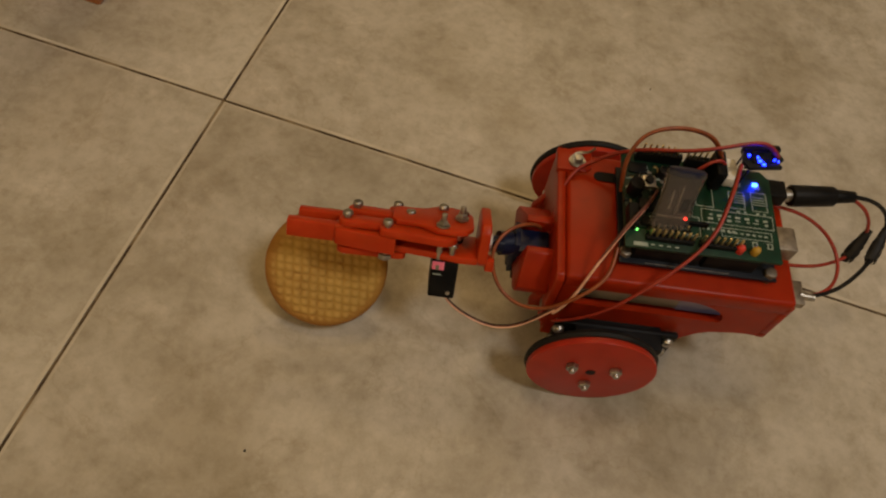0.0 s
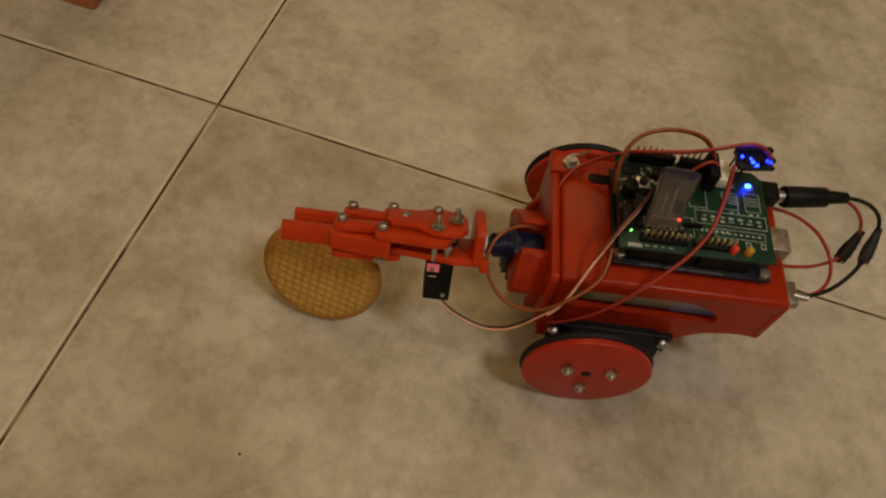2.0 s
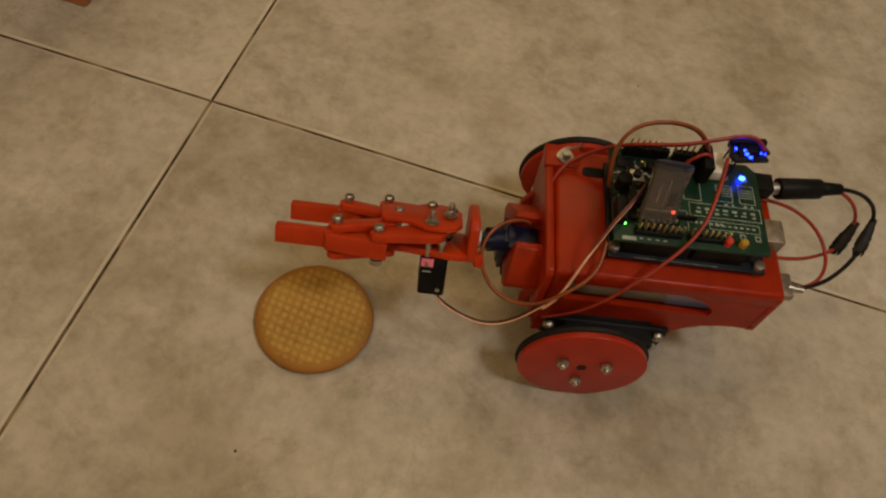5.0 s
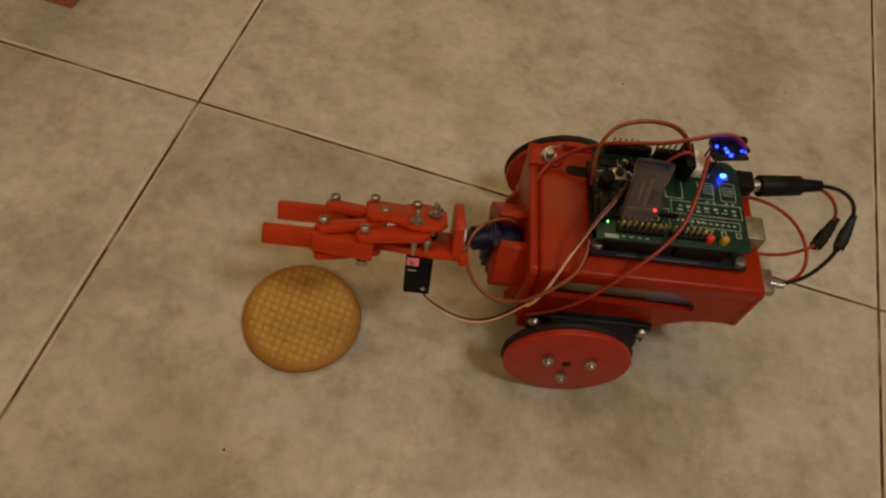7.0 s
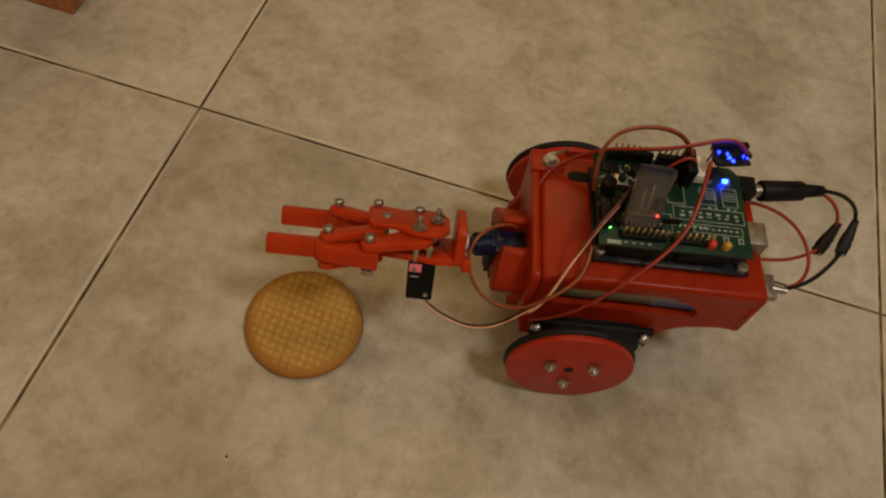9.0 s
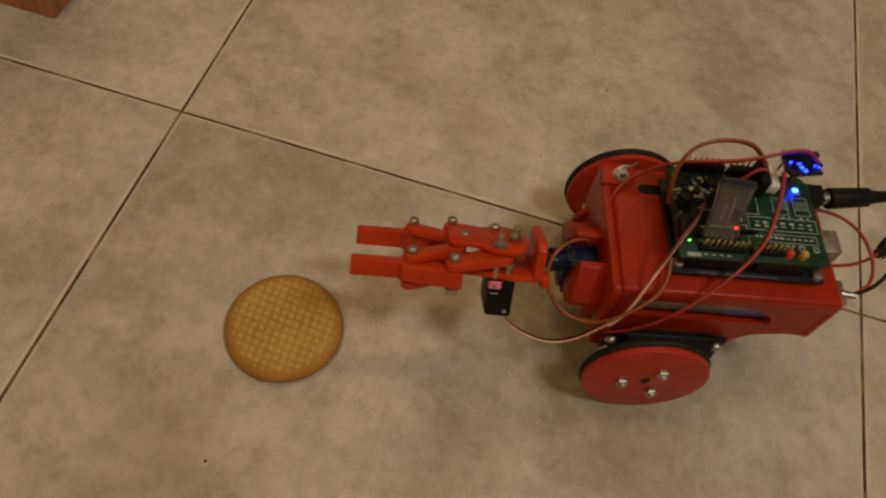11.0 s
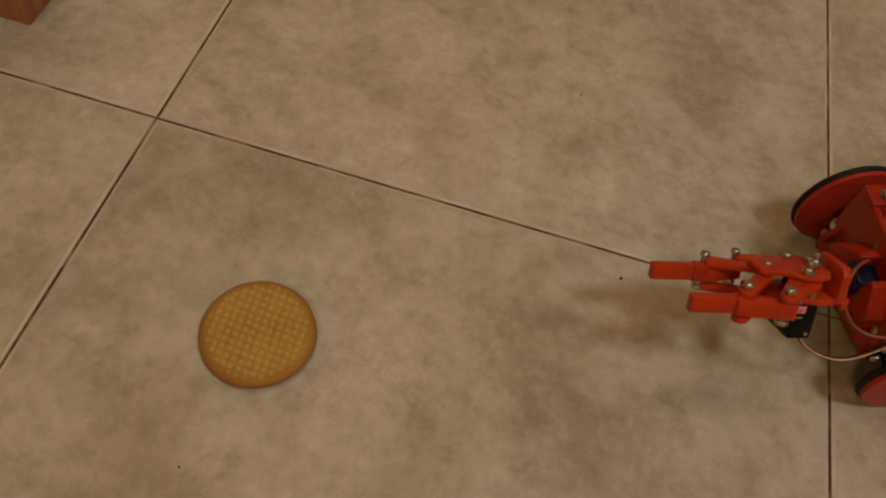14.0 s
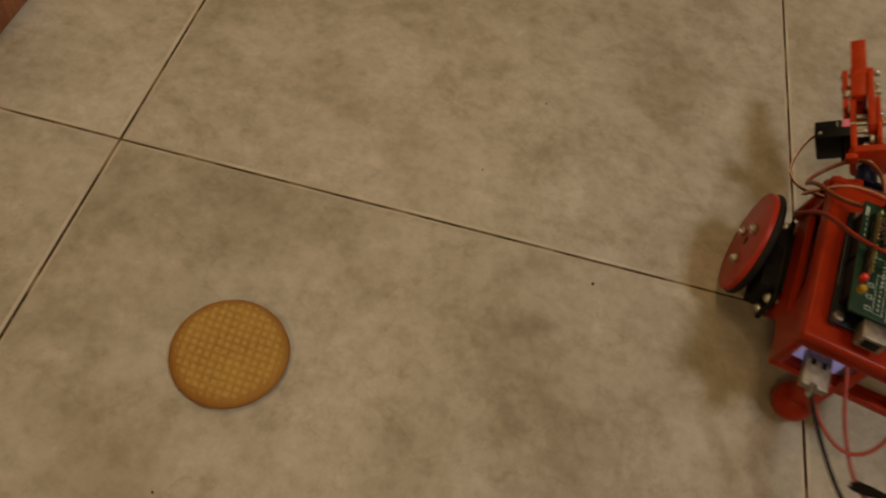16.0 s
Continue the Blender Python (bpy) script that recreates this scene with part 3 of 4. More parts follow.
        bar(-61 + i * 4, -61 + i * 4 + rnd.uniform(1.2, 2.6), 3.2, rnd.uniform(3.6, 4.4))
        bar(-46 + i * 2.2, -44.9 + i * 2.2, 8.6, 9.8)
        bar(-60 + i * 2.6, -58.6 + i * 2.6, 9.2, 10.0)
    for x in (-60.5, -54, -47.5):
        frame_line(x - 1.2, x + 1.2, 12.8, 15.6, 0.5)
    for x in (-58.5, -50):
        frame_line(x - 1.2, x + 1.2, -17.6, -15, 0.5)
        for y in (-10.5, -9.2, -7.9, -6.6):
            bar(x - 2.6, x + 2.6, y, y + 0.35)
        bar(x - 2.2, x - 1.2, -2.2, -1.3)
        bar(x + 0.6, x + 2.0, -2.2, -1.3)
    bar(-8, -2, 20.2, 22.0)
    for i in range(5):
        bar(-21 + i * 3.4, -19.4 + i * 3.4, 20.4, 21.0)
    # parts on the front half: button, capacitors, chips
    rnd = random.Random(4)
    # Added overlay that darkens the crowded front half of the shield.
    bm = bmesh.new()
    prism(bm, [(1.2, 13.5), (1.2, -20.5), (-26, -20.5), (-26, 1), (-20, 3), (-20, 13.5)], 89.25, 90.3, 0.2)
    part("front_dark_overlay", bm, PCB_DARK, top, "added dark green overlay on the shield's front half")
    bm = bmesh.new()
    box(bm, -12, -6, -12, -6, 89.2, 92.8, 0.3)
    button = part("push_button", bm, STEEL, top)
    bm = bmesh.new()
    rod(bm, (-9, -9, 92.6), (-9, -9, 94.2), 1.8)
    part("button_cap", bm, BLACK, button)
    for x, y, r, h in ((-2.5, -4, 3.2, 8), (-16, -5.5, 2.3, 9), (-15, -14, 2.0, 6)):
        bm = bmesh.new()
        rod(bm, (x, y, 89.2), (x, y, 89.2 + h), r, sides=20, bevel=0.4)
        part("capacitor", bm, BLACK, top)
    bm = bmesh.new()
    box(bm, -3, 1.2, 5, 15, 89.2, 95, 0.4)
    part("jumper_block", bm, BLACK, top)
    for x0, x1, y0, y1, h in ((-26, -18, -19, -12, 3.2), (-14, -4, 0, 5.5, 3.4), (-9, -1, -19.5, -14, 2.0), (-25, -20, -8, -1, 5), (-12, -5, 9, 13, 3)):
        bm = bmesh.new()
        box(bm, x0, x1, y0, y1, 89.2, 89.2 + h, 0.3)
        part("chip", bm, BLACK, top)
    for i in range(170):
        x, y = rnd.uniform(-28, 0), rnd.uniform(-20, 13)
        w, d = rnd.choice(((1.2, 0.6), (0.6, 1.2), (1.8, 1.0), (2.4, 0.4), (0.7, 0.7), (0.7, 0.7)))
        bm = bmesh.new()
        box(bm, x, x + w, y, y + d, 89.2, 90.9, 0.1)
        part("chip_resistor", bm, rnd.choice((DULL, BLACK, BLACK, SILK, BRASS)), top)
    bm = bmesh.new()
    box(bm, -34, -18, 8, 9.2, 89.2, 91.8, 0.2)
    part("socket_strip", bm, BLACK, top)
    for x, mat, word in ((-46.5, LED_RED, "red"), (-53, LED_YELLOW, "yellow"),):
        bm = bmesh.new()
        rod(bm, (x, 18.4, 89.2), (x, 18.4, 91.6), 1.8, sides=20)
        b = bmesh.new()
        bmesh.ops.create_uvsphere(b, u_segments=20, v_segments=12, radius=1.8 * MM)
        join(bm, b, Matrix.Translation(Vector((x, 18.4, 91.6)) * MM))
        part("indicator_lamp", bm, mat, top, word + " indicator lamp")
    for x, y, mat, r in ((-57.5, -16.8, BLUE_CORE, 1.1), (-3.5, 14.5, GREEN_GLOW, 0.35)):
        bm = bmesh.new()
        box(bm, x - r, x + r, y - r * 0.7, y + r * 0.7, 89.2, 90.4, 0.2)
        part("status_light", bm, mat, top, "lit status light")

    # radio module in a clear sleeve, leaning over the board
    radio = new("radio_module")
    radio.parent = robot
    tagged(radio, "radio module in a clear shrink sleeve")
    lean = Matrix.Translation(Vector((-14.6, 13.4, 94.6)) * MM) @ Matrix.Rotation(radians(17), 4, "Z") @ Matrix.Rotation(radians(-58), 4, "X") @ Matrix.Rotation(radians(-14), 4, "Z")
    bm = bmesh.new()
    box(bm, -7.0, 7.0, -21, 0, -0.6, 0.6, 0.2, lean)
    part("board", bm, RADIO_GREY, radio)
    for x0, x1, y0, y1, mat in ((-1.0, 0.0, -17, -5, DULL), (2.6, 3.6, -15, -7, DULL), (-5.6, -2.4, -12, -6, BLACK), (-6.4, 6.4, -4.2, -3.4, DULL)):
        bm = bmesh.new()
        box(bm, x0, x1, y0, y1, 0.55, 1.1, 0.1, lean)
        part("chip", bm, mat, radio)
    bm = bmesh.new()
    b = bmesh.new()
    rows = []
    for i in range(9):
        y = 0.5 - 24.0 * i / 8
        flare = 1 + 0.10 * abs(i / 4 - 1) ** 2
        rows.append([b.verts.new((8.1 * flare * math.copysign(abs(math.cos(a)) ** 0.5, math.cos(a)) * MM, y * MM, (0.6 + 3.0 * flare * math.sin(a) + 0.25 * math.sin(5 * a + i)) * MM)) for a in (2 * math.pi * k / 28 for k in range(28))])
    for p, q in zip(rows, rows[1:]):
        for k in range(28):
            b.faces.new((p[k], p[(k + 1) % 28], q[(k + 1) % 28], q[k]))
    join(bm, b, lean)
    part("sleeve", bm, SHRINK, radio, "clear crinkled shrink sleeve")
    for i in range(6):
        bm = bmesh.new()
        x = -6.4 + 2.54 * i
        box(bm, x - 0.4, x + 0.4, -2, 4.5, -0.3, 0.5, 0.1, lean)
        box(bm, x - 0.4, x + 0.4, 3.8, 4.6, -3.0, 0.3, 0.1, lean)
        part("pin", bm, DULL, radio)
    bm = bmesh.new()
    box(bm, -6.8, -5.6, -4.2, -3.2, 0.6, 1.6, 0.1, lean)
    part("status_light", bm, RED_GLOW, radio, "lit red status light")
    # Dark cap in place of the shade inside the sleeve's open mouth.
    bm = bmesh.new()
    prism(bm, [(8.3 * math.copysign(abs(math.cos(a)) ** 0.6, math.cos(a)), 0.6 + 3.2 * math.sin(a)) for a in (2 * math.pi * k / 24 for k in range(24))], 21.5, 24.2, 0.3,
          lean @ Matrix.Rotation(radians(90), 4, "X"))
    part("dark_sleeve_mouth", bm, SERVO_BLUE, radio, "dark blue cap standing for the sleeve's open mouth")

    # dark module glowing blue at the back corner, white block and plugs beside it
    mod = new("power_module")
    mod.parent = robot
    tagged(mod, "dark power module lit by blue lights")
    turn = Matrix.Translation(Vector((-57, -22, 102)) * MM) @ Matrix.Rotation(radians(8), 4, "Z") @ Matrix.Rotation(radians(16), 4, "X")
    bm = bmesh.new()
    prism(bm, [(-7.5, -5), (-7.8, 1.5), (-4.5, 2.2), (-4.8, 7), (10.2, 7.6), (11.4, 3), (8, -5)], -0.9, 0.7, 0.2, turn)
    part("board", bm, PCB_BLUE, mod)
    bm = bmesh.new()
    box(bm, -8.2, 8.2, -6.6, -3.6, -1.6, 2.4, 0.3, turn)
    part("header_socket", bm, BLACK, mod)
    for x, y, r in ((4.0, 3.4, 0.7), (3.8, 0.8, 0.4), (3.2, 5.8, 0.6), (-2.8, 2.6, 0.3), (-4.2, 3.4, 0.2), (7.2, -0.6, 0.4)):
        bm = bmesh.new()
        box(bm, x - r, x + r, y - r * 0.8, y + r * 0.8, 0.6, 1.5, 0.1, turn)
        part("blue_light", bm, BLUE_GLOW, mod, "lit blue light")
    for x0, x1, y0, y1 in ((-1.4, 0.8, 2.4, 4.4), (5.2, 7.6, 1.4, 4.6), (-5.4, -3.6, -2, 0.6), (2.6, 5.8, -2.8, -1.0)):
        bm = bmesh.new()
        box(bm, x0, x1, y0, y1, 0.6, 1.7, 0.15, turn)
        part("chip", bm, BLACK, mod)
    for k in range(6):
        x = -7.0 + 2.54 * k
        bm = bmesh.new()
        box(bm, x - 0.4, x + 0.4, -9.4 - (k % 2) * 0.8, -6.0, 0.0, 0.7, 0.1, turn)
        part("pin", bm, BRASS if k == 0 else BLACK, mod)
    for x, y in ((9.2, 6.4), (2.0, -4.6), (7.0, -4.6)):
        bm = bmesh.new()
        p = turn @ (Vector((x, y, -0.5)) * MM) / MM
        rod(bm, p, (p.x, p.y, 89.0), 0.45, sides=8)
        part("leg_pin", bm, BLACK, mod)
    bm = bmesh.new()
    box(bm, -47.5, -41, -25, -13.5, 90, 95.5, 0.6)
    part("white_block", bm, WHITE, mod, "white plastic block")
    bm = bmesh.new()
    box(bm, -40.5, -36, -24, -11, 89.6, 101, 0.6)
    part("connector", bm, BLACK, mod)

    # barrel plug with its lead
    plug = new("barrel_plug")
    plug.parent = robot
    tagged(plug, "black barrel power plug")
    bm = bmesh.new()
    rod(bm, (-77.5, -19.4, 82.5), (-98, -22.3, 82.5), 5.0, 4.6, sides=24, bevel=0.6)
    rod(bm, (-97, -22.2, 82.5), (-108.5, -23.9, 82.2), 3.4, 2.6, sides=20, bevel=0.4)
    part("grip", bm, BLACK, plug)
    bm = bmesh.new()
    rod(bm, (-73, -18.8, 82.5), (-80.5, -19.9, 82.5), 2.9, sides=20)
    part("barrel", bm, STEEL, plug)


def leads(robot):
    grip = [(23, 39, 57), (20, 39, 63), (16, 36, 72), (12, 30, 84), (8, 25, 90), (3, 18, 96), (-3, 11, 99), (-8, 4, 99), (-12, -4, 93)]
    for k, mat in enumerate((WIRE_BROWN, WIRE_RED, WIRE_PINK)):
        wire("servo_lead", [(x + 0.3 * k, y + 0.7 * k, z - 0.7 * k) for x, y, z in grip], 0.62, mat, robot)
    wrist = [(26, 0, 52), (30, 2, 64), (37, 5, 70), (46, 10, 72), (52, 17, 70), (53, 24, 64), (48, 32, 56), (39, 38, 54), (29, 41, 58), (22, 42, 68), (14, 40, 76), (6, 34, 80), (4, 27, 82), (3, 21, 84)]
    for k, mat in enumerate((WIRE_ORANGE, WIRE_BROWN)):
        wire("servo_lead", [(x, y - 0.4 * k, z - 1.2 * k) for x, y, z in wrist], 0.75, mat, robot)
    side = [(20, 36, 40), (15, 40, 50), (5, 41, 60), (-4, 40, 76), (-14, 35, 86), (-26, 26, 92), (-34, 17, 98), (-38, 6, 102), (-41, -4, 106), (-45, -15, 104)]
    for k, mat in enumerate((WIRE_RED, WIRE_BROWN)):
        wire("servo_lead", [(x, y - 0.4 * k, z - 1.2 * k) for x, y, z in side], 0.75, mat, robot)
    arc = [(1, -7, 86), (4, -10, 98), (3, -14, 108), (-3, -18, 114), (-13, -20, 116), (-25, -22, 114), (-35, -23, 108), (-39, -20, 100)]
    for k, mat in enumerate((WIRE_ORANGE, WIRE_ORANGE)):
        wire("jumper_lead", [(x, y - 0.6 * k, z - 1.2 * k) for x, y, z in arc], 0.8, mat, robot)
    red = [(27, 3, 60), (26, -9, 70), (22, -18, 78), (15, -24, 80), (3, -25, 90), (-8, -22, 98), (-22, -18, 104), (-38, -20, 108), (-51, -24, 110), (-57, -23, 110), (-62, -22, 104)]
    for k, mat in enumerate((WIRE_RED, WIRE_BROWN)):
        wire("jumper_lead", [(x, y - 0.5 * k, z - 1.2 * k) for x, y, z in red], 0.75, mat, robot)
    wire("supply_lead", [(-108, -24, 82), (-118, -26, 80), (-130, -28, 72), (-137, -28, 64), (-140, -26, 56), (-140, -22, 50), (-132, -10, 48), (-117, 4, 54), (-103, 15, 60), (-92, 18, 60)], 1.0, WIRE_BLACK, robot)
    wire("supply_lead", [(-107, -23, 82), (-113, -22, 80), (-120, -21, 74), (-126, -21, 64), (-128, -19, 52), (-121, -12, 50), (-107, -4, 54), (-93, 3, 60), (-72, 8, 68)], 0.85, WIRE_RED, robot)
    wire("supply_lead", [(-70, -17, 77), (-82, -17, 76), (-95, -17, 70), (-107, -14, 62), (-113, -6, 56), (-110, 5, 56), (-101, 15, 60), (-92, 18, 60)], 0.85, WIRE_RED, robot)
    wire("jumper_lead", [(-27, -15, 92), (-31, -15, 102), (-36, -17, 106), (-40, -17, 100)], 0.75, WIRE_RED, robot)
    for a, c in (((-139.5, -27, 59), (-134, -13, 48.5)), ((-127, -21, 63), (-121, -11.5, 50))):
        bm = bmesh.new()
        a, c = Vector(a), Vector(c)
        up = (c - a).to_track_quat("Z", "Y")
        rings = []
        for i in range(15):
            mid = a.lerp(c, i / 14)
            swell = 1.25 + 1.15 * min(1.0, i / 9, (14.6 - i) / 1.6)
            rings.append([bm.verts.new((mid + up @ Vector((math.cos(k) * swell * (1.3 + 0.3 * noise.noise(Vector((i * 0.8, k, 1)))), math.sin(k) * swell * 0.6, 0.5 * math.sin(3 * k + i) + (1.6 * math.sin(5 * k) if i == 14 else 0)))) * MM) for k in (2 * math.pi * q / 14 for q in range(14))])
        for p, q in zip(rings, rings[1:]):
            for k in range(14):
                bm.faces.new((p[k], p[(k + 1) % 14], q[(k + 1) % 14], q[k]))
        bm.faces.new(rings[0])
        bm.faces.new(rings[-1])
        part("tape_wrap", bm, TAPE, robot, "black tape wrapped round a wire joint")


# gripper, in a frame whose origin lies on the wrist axis
AXIS_Y, AXIS_Z = 14.0, 63.5
PIVOT_REAR, PIVOT_FRONT, LINK = (75.5, 9.3), (93.0, 5.0), 23.0
LAG = 3.0


def gripper(robot):
    g = new("gripper")
    g.parent = robot
    tagged(g, "red printed two-finger gripper with steel screws")
    bm = bmesh.new()
    prism(bm, [(-12, -5), (-9, -7.5), (9, -7.5), (12, -5), (12, 9), (9, 12.5), (-9, 12.5), (-12, 9)], 54.8, 59.2, 0.9, Matrix(((0, 0, 1, 0), (1, 0, 0, 0), (0, 1, 0, 0), (0, 0, 0, 1))))
    box(bm, 51.5, 55.4, 5, 11, -9, -3, 0.8)
    part("wrist_plate", bm, ARM_LIT_RED, g)
    bm = bmesh.new()
    prism(bm, [(58.8, 11.5), (66, 12), (82, 9.5), (96, 8), (98, 5), (98, -5), (96, -8), (82, -9.5), (66, -12), (58.8, -11.5)], -6.4, -3.2, 0.7)
    part("lower_plate", bm, ARM_LIT_RED, g)
    bm = bmesh.new()
    prism(bm, [(62, 6), (65, 11), (71, 13), (78, 12.5), (82, 9.5), (86, 7.5), (95, 7.8), (97, 5.5), (97, -5.5), (95, -7.8), (86, -7.5), (82, -9.5), (78, -12.5), (71, -13), (65, -11), (62, -6)], 6.3, 8.8, 0.6)
    part("upper_plate", bm, ARM_LIT_RED, g)
    # servo below the lower plate
    sv = new("grip_servo")
    sv.parent = g
    tagged(sv, "small black servo under the gripper")
    bm = bmesh.new()
    box(bm, 66.5, 78, -9, 11.6, -24, -6.5, 0.8)
    box(bm, 66.5, 78, -13, 11.2, -11.5, -9.2, 0.5)
    rod(bm, (70.7, -5, -8), (70.7, -5, 6), 5.6)
    part("case", bm, BLACK, sv)
    bm = bmesh.new()
    rod(bm, (71.5, 0.5, 2.6), (71.5, 0.5, 5.4), 7.6, sides=32, bevel=0.5)
    part("gear_horn", bm, STEEL, sv, "round steel servo horn")
    bm = bmesh.new()
    box(bm, 72.6, 77.8, 11.5, 11.85, -10.4, -6.6, 0.1)
    part("paper_tag", bm, PINK, sv, "pink paper label")
    bm = bmesh.new()
    box(bm, 73.4, 77, 11.5, 11.8, -12.9, -12.4, 0)
    part("printed_bar", bm, SILK, sv)
    bm = bmesh.new()
    rod(bm, (69.5, 11.3, -21), (69.5, 12.3, -21), 0.9)
    part("servo_screw", bm, STEEL, sv)
    lead = [(71, 9.5, -23), (68, 8.9, -27.8), (61, 8.5, -32.4), (51, 9.2, -36.4), (42, 10.5, -36.0), (33, 12.3, -31.2), (27, 15.6, -23.8), (23, 17.4, -19.1)]
    for k, mat in enumerate((WIRE_BLACK, WIRE_BROWN, WIRE_PINK)):
        wire("servo_lead", [(x, y + 0.95 * k - 0.9, z + 0.1 * k) for x, y, z in lead], 0.64 if k < 2 else 0.34, mat, g)
    # fixed screws
    for x, y, z0, z1, nut, hx in ((75.5, 9.3, -11, 11.8, True, True), (75.5, -9.3, 0, 11, False, False), (67.5, 1.0, 0, 12.5, False, True), (66.5, -5.5, 0, 11, False, False), (70, 9.5, -4, 2, False, False), (89.5, -1.5, -4, 9.8, False, False)):
        bm = bmesh.new()
        screw(bm, x, y, z0, z1, 2.4, nut, hx)
        part("screw", bm, STEEL, g)
    bm = bmesh.new()
    rod(bm, (53.0, 0, 0), (54.9, 0, 0), 4.2, sides=24)
    part("servo_horn", bm, WHITE, g, "white servo horn")
    bm = bmesh.new()
    rod(bm, (47.5, 0, 0), (53.2, 0, 0), 3.6, sides=18)
    part("servo_hub", bm, SERVO_BLUE, g)
    moving = []
    for s in (1, -1):
        lag = 0 if s > 0 else LAG
        for (px, py), (z0, z1) in ((PIVOT_REAR, (2.4, 5.9)), (PIVOT_FRONT, (2.8, 6.0)), (PIVOT_FRONT, (-9.8, -6.8))):
            bm = bmesh.new()
            rear = px == PIVOT_REAR[0]
            prism(bm, capsule((0, 0), (LINK - lag * 0.9, 0), 7.0 if rear else 3.4, 3.6), z0, z1, 0.5)
            moving.append(("link", part("link", bm, ARM_LIT_RED, g), s, (px, py)))
        bm = bmesh.new()
        # finger: origin at its rear hinge
        prism(bm, [(-4, s * 3.6), (-4, -s * 3.2), (13, -s * 7.4), (22, -s * 7.4), (22, -s * 0.4), (14, s * 1.2)], -5.6, 2.2, 0.7)
        box(bm, 21, 42.8, -s * 4.3 - 2.4, -s * 4.3 + 2.4, -5.2, 2.8, 0.6)
        box(bm, 15.5, 22.5, -s * 4.3 - 3.2, -s * 4.3 + 3.2, -5.8, 3.2, 1.0)
        ob = part("finger", bm, ARM_LIT_RED, g)
        moving.append(("finger", ob, s, (PIVOT_REAR[0] - lag, PIVOT_REAR[1])))
        for x, y in ((0, 0), (17.5, -s * 4.3)):
            bm = bmesh.new()
            screw(bm, x, y, -9.4 if x == 0 else -10.8, 9.2, 2.4, True)
            part("hinge_screw", bm, STEEL, ob, "steel hinge screw and nut")
    return g, moving


def wrist_servo(robot):
    ob = new("wrist_servo")
    ob.parent = robot
    tagged(ob, "small translucent blue wrist servo")
    bm = bmesh.new()
    box(bm, 27, 44.5, 3, 15.2, 48, 61.5, 0.7)
    box(bm, 40.5, 43, 3, 15.2, 43, 66.5, 0.5)
    rod(bm, (44, 11, 61), (49.5, 12.5, 62), 5.4, sides=24)
    part("case", bm, SERVO_BLUE, ob)
    bm = bmesh.new()
    box(bm, 38.4, 40.4, 1, 17, 40, 45, 0.5)
    part("clamp", bm, BLACK, ob)


def robot():
    r = new("wheeled_robot")
    tagged(r, "red printed two-wheeled robot with circuit boards and a gripper", "robot")
    chassis(r)
    battery(r)
    boards(r)
    leads(r)
    wrist_servo(r)
    for s in (1, -1):
        drive_servo(r, s)
    near, off = wheel(r, 1), wheel(r, -1)
    g, moving = gripper(r)
    return r, near, off, g, moving


floor_bed = room()
furniture_leg()
BISC = biscuit()


def crumb(x, y, r):
    bm = bmesh.new()
    bmesh.ops.create_icosphere(bm, subdivisions=2, radius=r * MM)
    for v in bm.verts:
        v.co *= 1 + 0.35 * noise.noise(v.co * 1500)
        v.co.z *= 0.6
    ob = part("crumb", bm, TAPE)
    ob.location = (x, y, r * 0.5 * MM)
    tagged(ob, "tiny dark crumb lying on a floor tile", "crumb", "crumbs on the floor")


for x, y, r in ((0.281, -0.016, 0.8), (0.098, -0.181, 0.6), (0.206, 0.044, 0.5), (0.236, 0.111, 0.5)):
    crumb(x, y, r)
BOT, WHEEL_L, WHEEL_R, GRIP, FINGERS = robot()


# ---- floor tiles ----
def tiles():
    side, gap = 400.0, 1.7
    bm = bmesh.new()
    box(bm, gap / 2, side - gap / 2, gap / 2, side - gap / 2, -9, 0, 0)
    inset = bmesh.ops.inset_region(bm, faces=[f for f in bm.faces if f.normal.z > 0.9], thickness=2.3 * MM, depth=0)
    rim = set(inset["faces"])
    for v in bm.verts:
        if v.co.z > -0.001 and min(v.co.x, v.co.y, side * MM - v.co.x, side * MM - v.co.y) < 0.0012:
            v.co.z = -0.0006
    for f in rim:
        f.material_index = 1
    first = part("tile", bm, TILE, floor_bed)
    first.data.materials.append(EDGE)
    mesh = first.data
    for i in range(-8, 8):
        for j in range(-8, 8):
            if i == 0 and j == 0:
                continue
            ob = new("tile", mesh)
            ob.parent = floor_bed
            ob.location = (i * side * MM, j * side * MM, 0)


tiles()


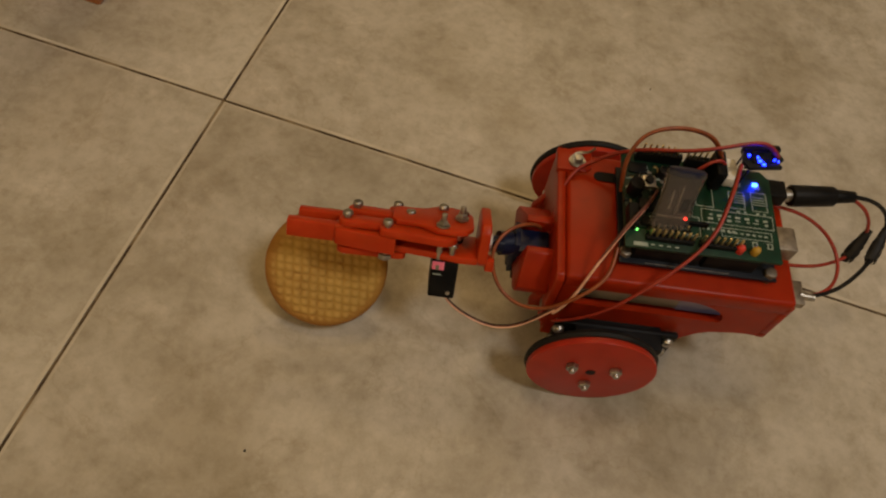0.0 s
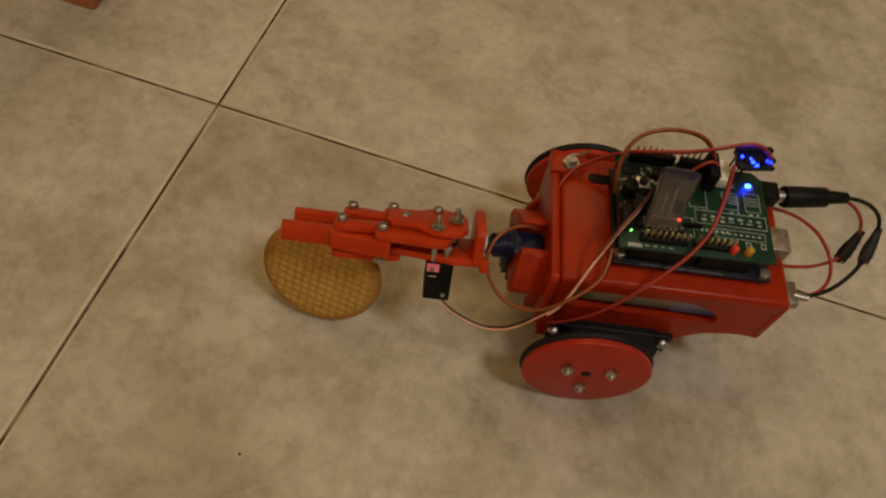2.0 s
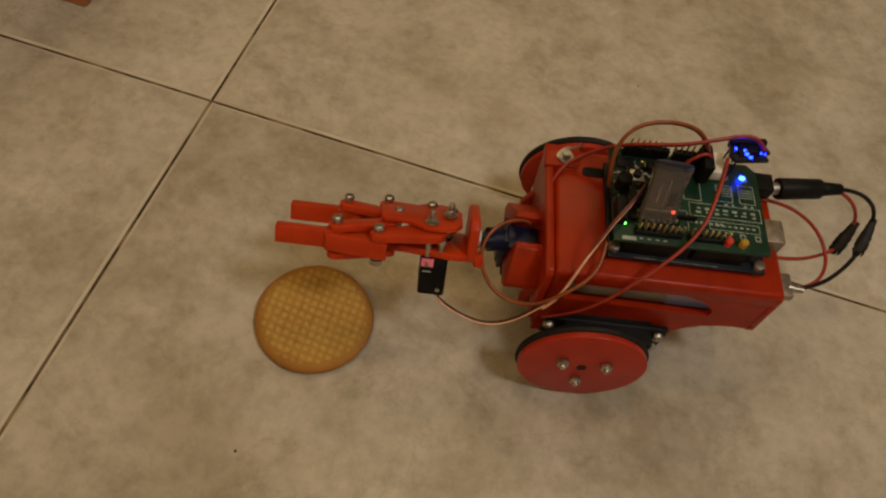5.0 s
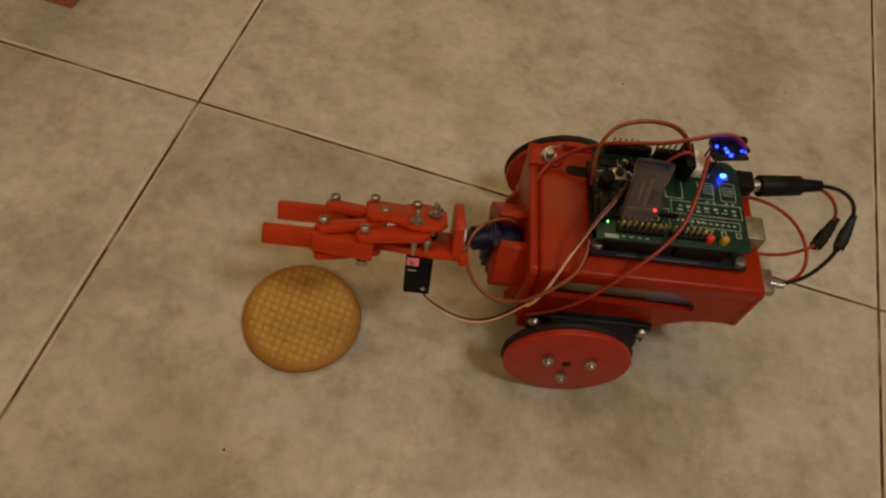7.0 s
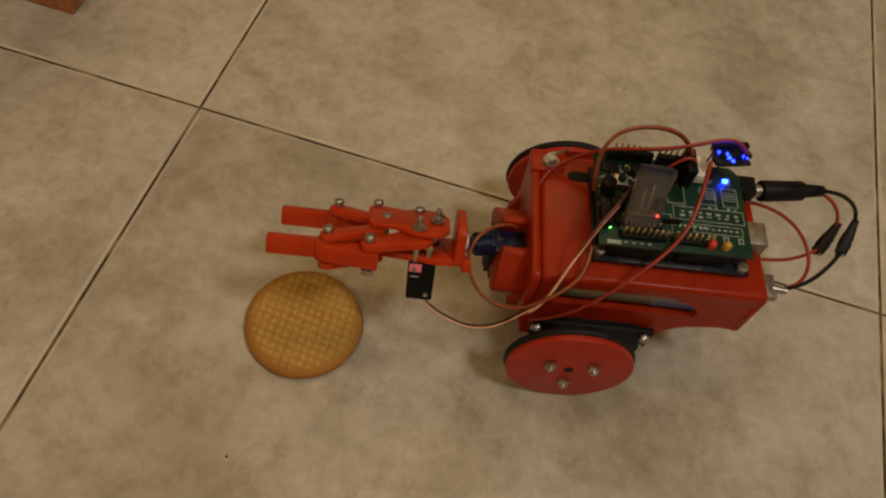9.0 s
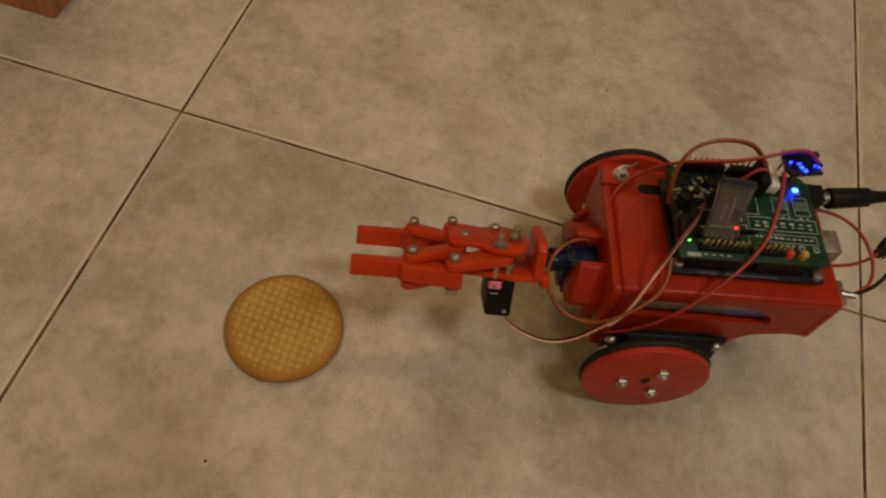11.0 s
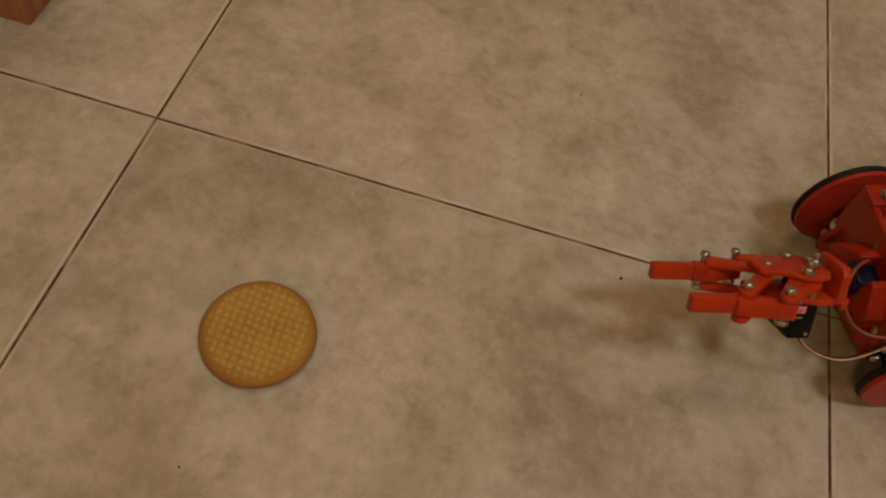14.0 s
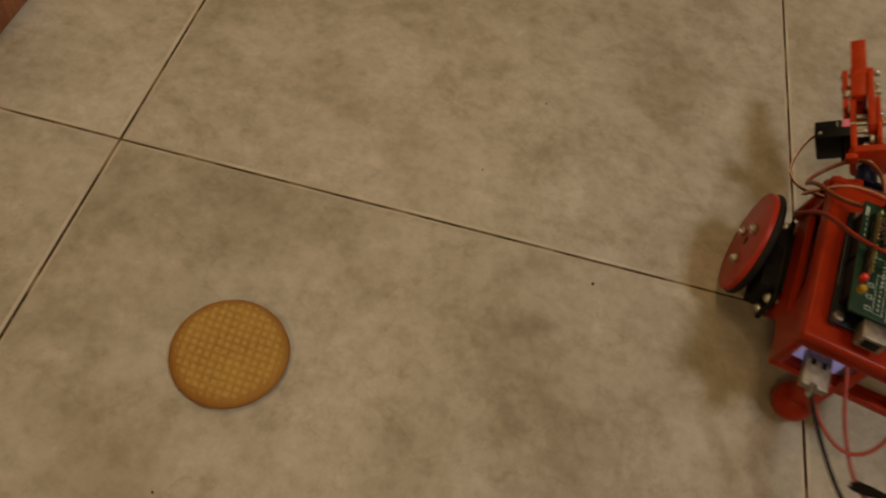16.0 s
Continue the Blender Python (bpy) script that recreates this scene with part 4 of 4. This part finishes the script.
# ---- what moves ----
def motions():
    # biscuit: held on edge, slips upright, then is dropped flat
    def disc(x, y, z, az, el):
        nrm = Vector((math.cos(radians(az)) * math.cos(radians(el)), math.sin(radians(az)) * math.cos(radians(el)), math.sin(radians(el))))
        return Matrix.Translation((x, y, z)) @ nrm.to_track_quat("Z", "Y").to_matrix().to_4x4()

    held0, held1, held2 = disc(0.1029, -0.0953, 0.0272, -67, 47.5), disc(0.1032, -0.0966, 0.0285, -88, 20.3), disc(0.1045, -0.0970, 0.0287, -84.2, 18.8)
    flat = disc(0.1070, -0.1098, 0.0036, -84, 89)
    walk(BISC, [(0, held0), (0.35, held0), (0.5, held1), (1.5, held1), (3.5, held2), (3.7, held2), (4.3, held2), (4.5, disc(0.105, -0.101, 0.017, -83, 60)), (4.62, flat), (16, flat)])

    # robot: stands, reverses, then spins on the spot
    rows = [(0, 0.2216, -0.0509, 192.8), (10.2, 0.2216, -0.0509, 192.9), (10.3, 0.2225, -0.0507, 192.9), (10.5, 0.2350, -0.0474, 193.1), (11, 0.2645, -0.0408, 194.5), (11.5, 0.2934, -0.0332, 195.8), (12, 0.3248, -0.0237, 196.6), (12.5, 0.3550, -0.0154, 197.5), (13, 0.3856, -0.0054, 198.4), (13.3, 0.4035, 0.0003, 199.1), (13.45, 0.4106, 0.0045, 199.8), (14.1, 0.4118, 0.0058, 200.0), (14.25, 0.4110, 0.0054, 194.5), (14.5, 0.4101, 0.0048, 177.7), (15, 0.4096, 0.0042, 144.4), (15.5, 0.4093, 0.0029, 109.0), (16, 0.4079, 0.0048, 77.2)]
    walk(BOT, [(t, pose(x, y, 0, 0, 0, rz)) for t, x, y, rz in rows])

    # the wheels sit loose and lean while they roll
    def lean(t, keys):
        for (t0, a), (t1, b) in zip(keys, keys[1:]):
            if t <= t1:
                return a + (b - a) * (t - t0) / (t1 - t0)
        return keys[-1][1]

    leans = {1: ((0, 2.3), (10.2, 2.3), (11, 3.0), (11.5, 4.0), (12, 4.5), (12.5, 3.2), (14.5, 2.3), (16, 2.3)),
             -1: ((0, -2.3), (10.2, -2.3), (11, 3.5), (11.5, 7.5), (12, 7.5), (13.5, 7.0), (14.5, 2.0), (16, -1.0))}
    # wheels turn with the way that each one rolls
    roll = {1: [], -1: []}
    turn = {1: 0.0, -1: 0.0}
    last = None
    for t, x, y, rz in rows:
        if last:
            h = radians((rz + last[2]) / 2)
            ahead = (x - last[0]) * math.cos(h) + (y - last[1]) * math.sin(h)
            swing = radians(rz - last[2]) * 0.050
            for s in (1, -1):
                turn[s] += math.degrees((ahead - s * swing) / 0.030)
        for s in (1, -1):
            roll[s].append((t, pose(0, 0.0480 if s > 0 else -0.0510, 0.030, lean(t, leans[s])) @ pose(0, 0, 0, 0, turn[s])))
        last = (x, y, rz)
    walk(WHEEL_L, roll[1])
    walk(WHEEL_R, roll[-1])

    # gripper: a slow opening, then it shuts while the robot spins
    wrist = [(0, 33, 0, 0), (10.8, 33, 0, 0), (11.5, 33, -1.3, 1.4), (12.5, 34, -1.3, 1.2), (13.3, 35, -2.4, 1.5), (14.30, 35, -1.6, 1.2), (14.5, 36, 4, 3), (14.75, 50, 11, 6), (15.0, 57, 13, 7), (15.2, 58, 14, 7), (15.5, 58, 14.5, 7), (16, 58, 13, 6)]
    walk(GRIP, [(t, pose(0.050, AXIS_Y * MM, AXIS_Z * MM) @ pose(0, 0, 0, roll, -lift, swing) @ pose(-0.050, 0, 0)) for t, roll, swing, lift in wrist])
    opening = [(0, 2), (0.4, 3), (1.5, 5), (3.0, 8), (3.7, 11), (4.3, 16), (5.8, 23), (7.0, 22.5), (7.5, 27), (8.2, 29.5), (10.5, 30), (12, 35), (13, 41), (14.35, 42), (14.65, -4), (16, -4)]
    # the off finger opens less than the near one
    less = [(0, 2), (0.4, 3), (1.5, 5), (3.0, 7), (3.7, 9), (4.3, 12), (5.8, 16), (7.0, 16), (8.2, 20), (10.5, 20), (12, 19), (13, 17), (14.35, 16), (14.65, -4), (16, -4)]
    slip = ((0, 0), (10.5, 0), (11.5, 0.6), (12.5, 2.6), (13.4, 3.4), (14.35, 3.4), (14.65, 0), (16, 0))
    for kind, ob, s, (px, py) in FINGERS:
        keys = []
        for t, a in opening if s > 0 else less:
            if kind == "link":
                keys.append((t, pose(px * MM, s * py * MM, 0, 0, 0, s * a)))
            else:
                ahead = lean(t, slip) if s < 0 else 0
                keys.append((t, pose((px + ahead + LINK * math.cos(radians(a))) * MM, s * (py + LINK * math.sin(radians(a))) * MM, 0)))
        walk(ob, keys)


motions()
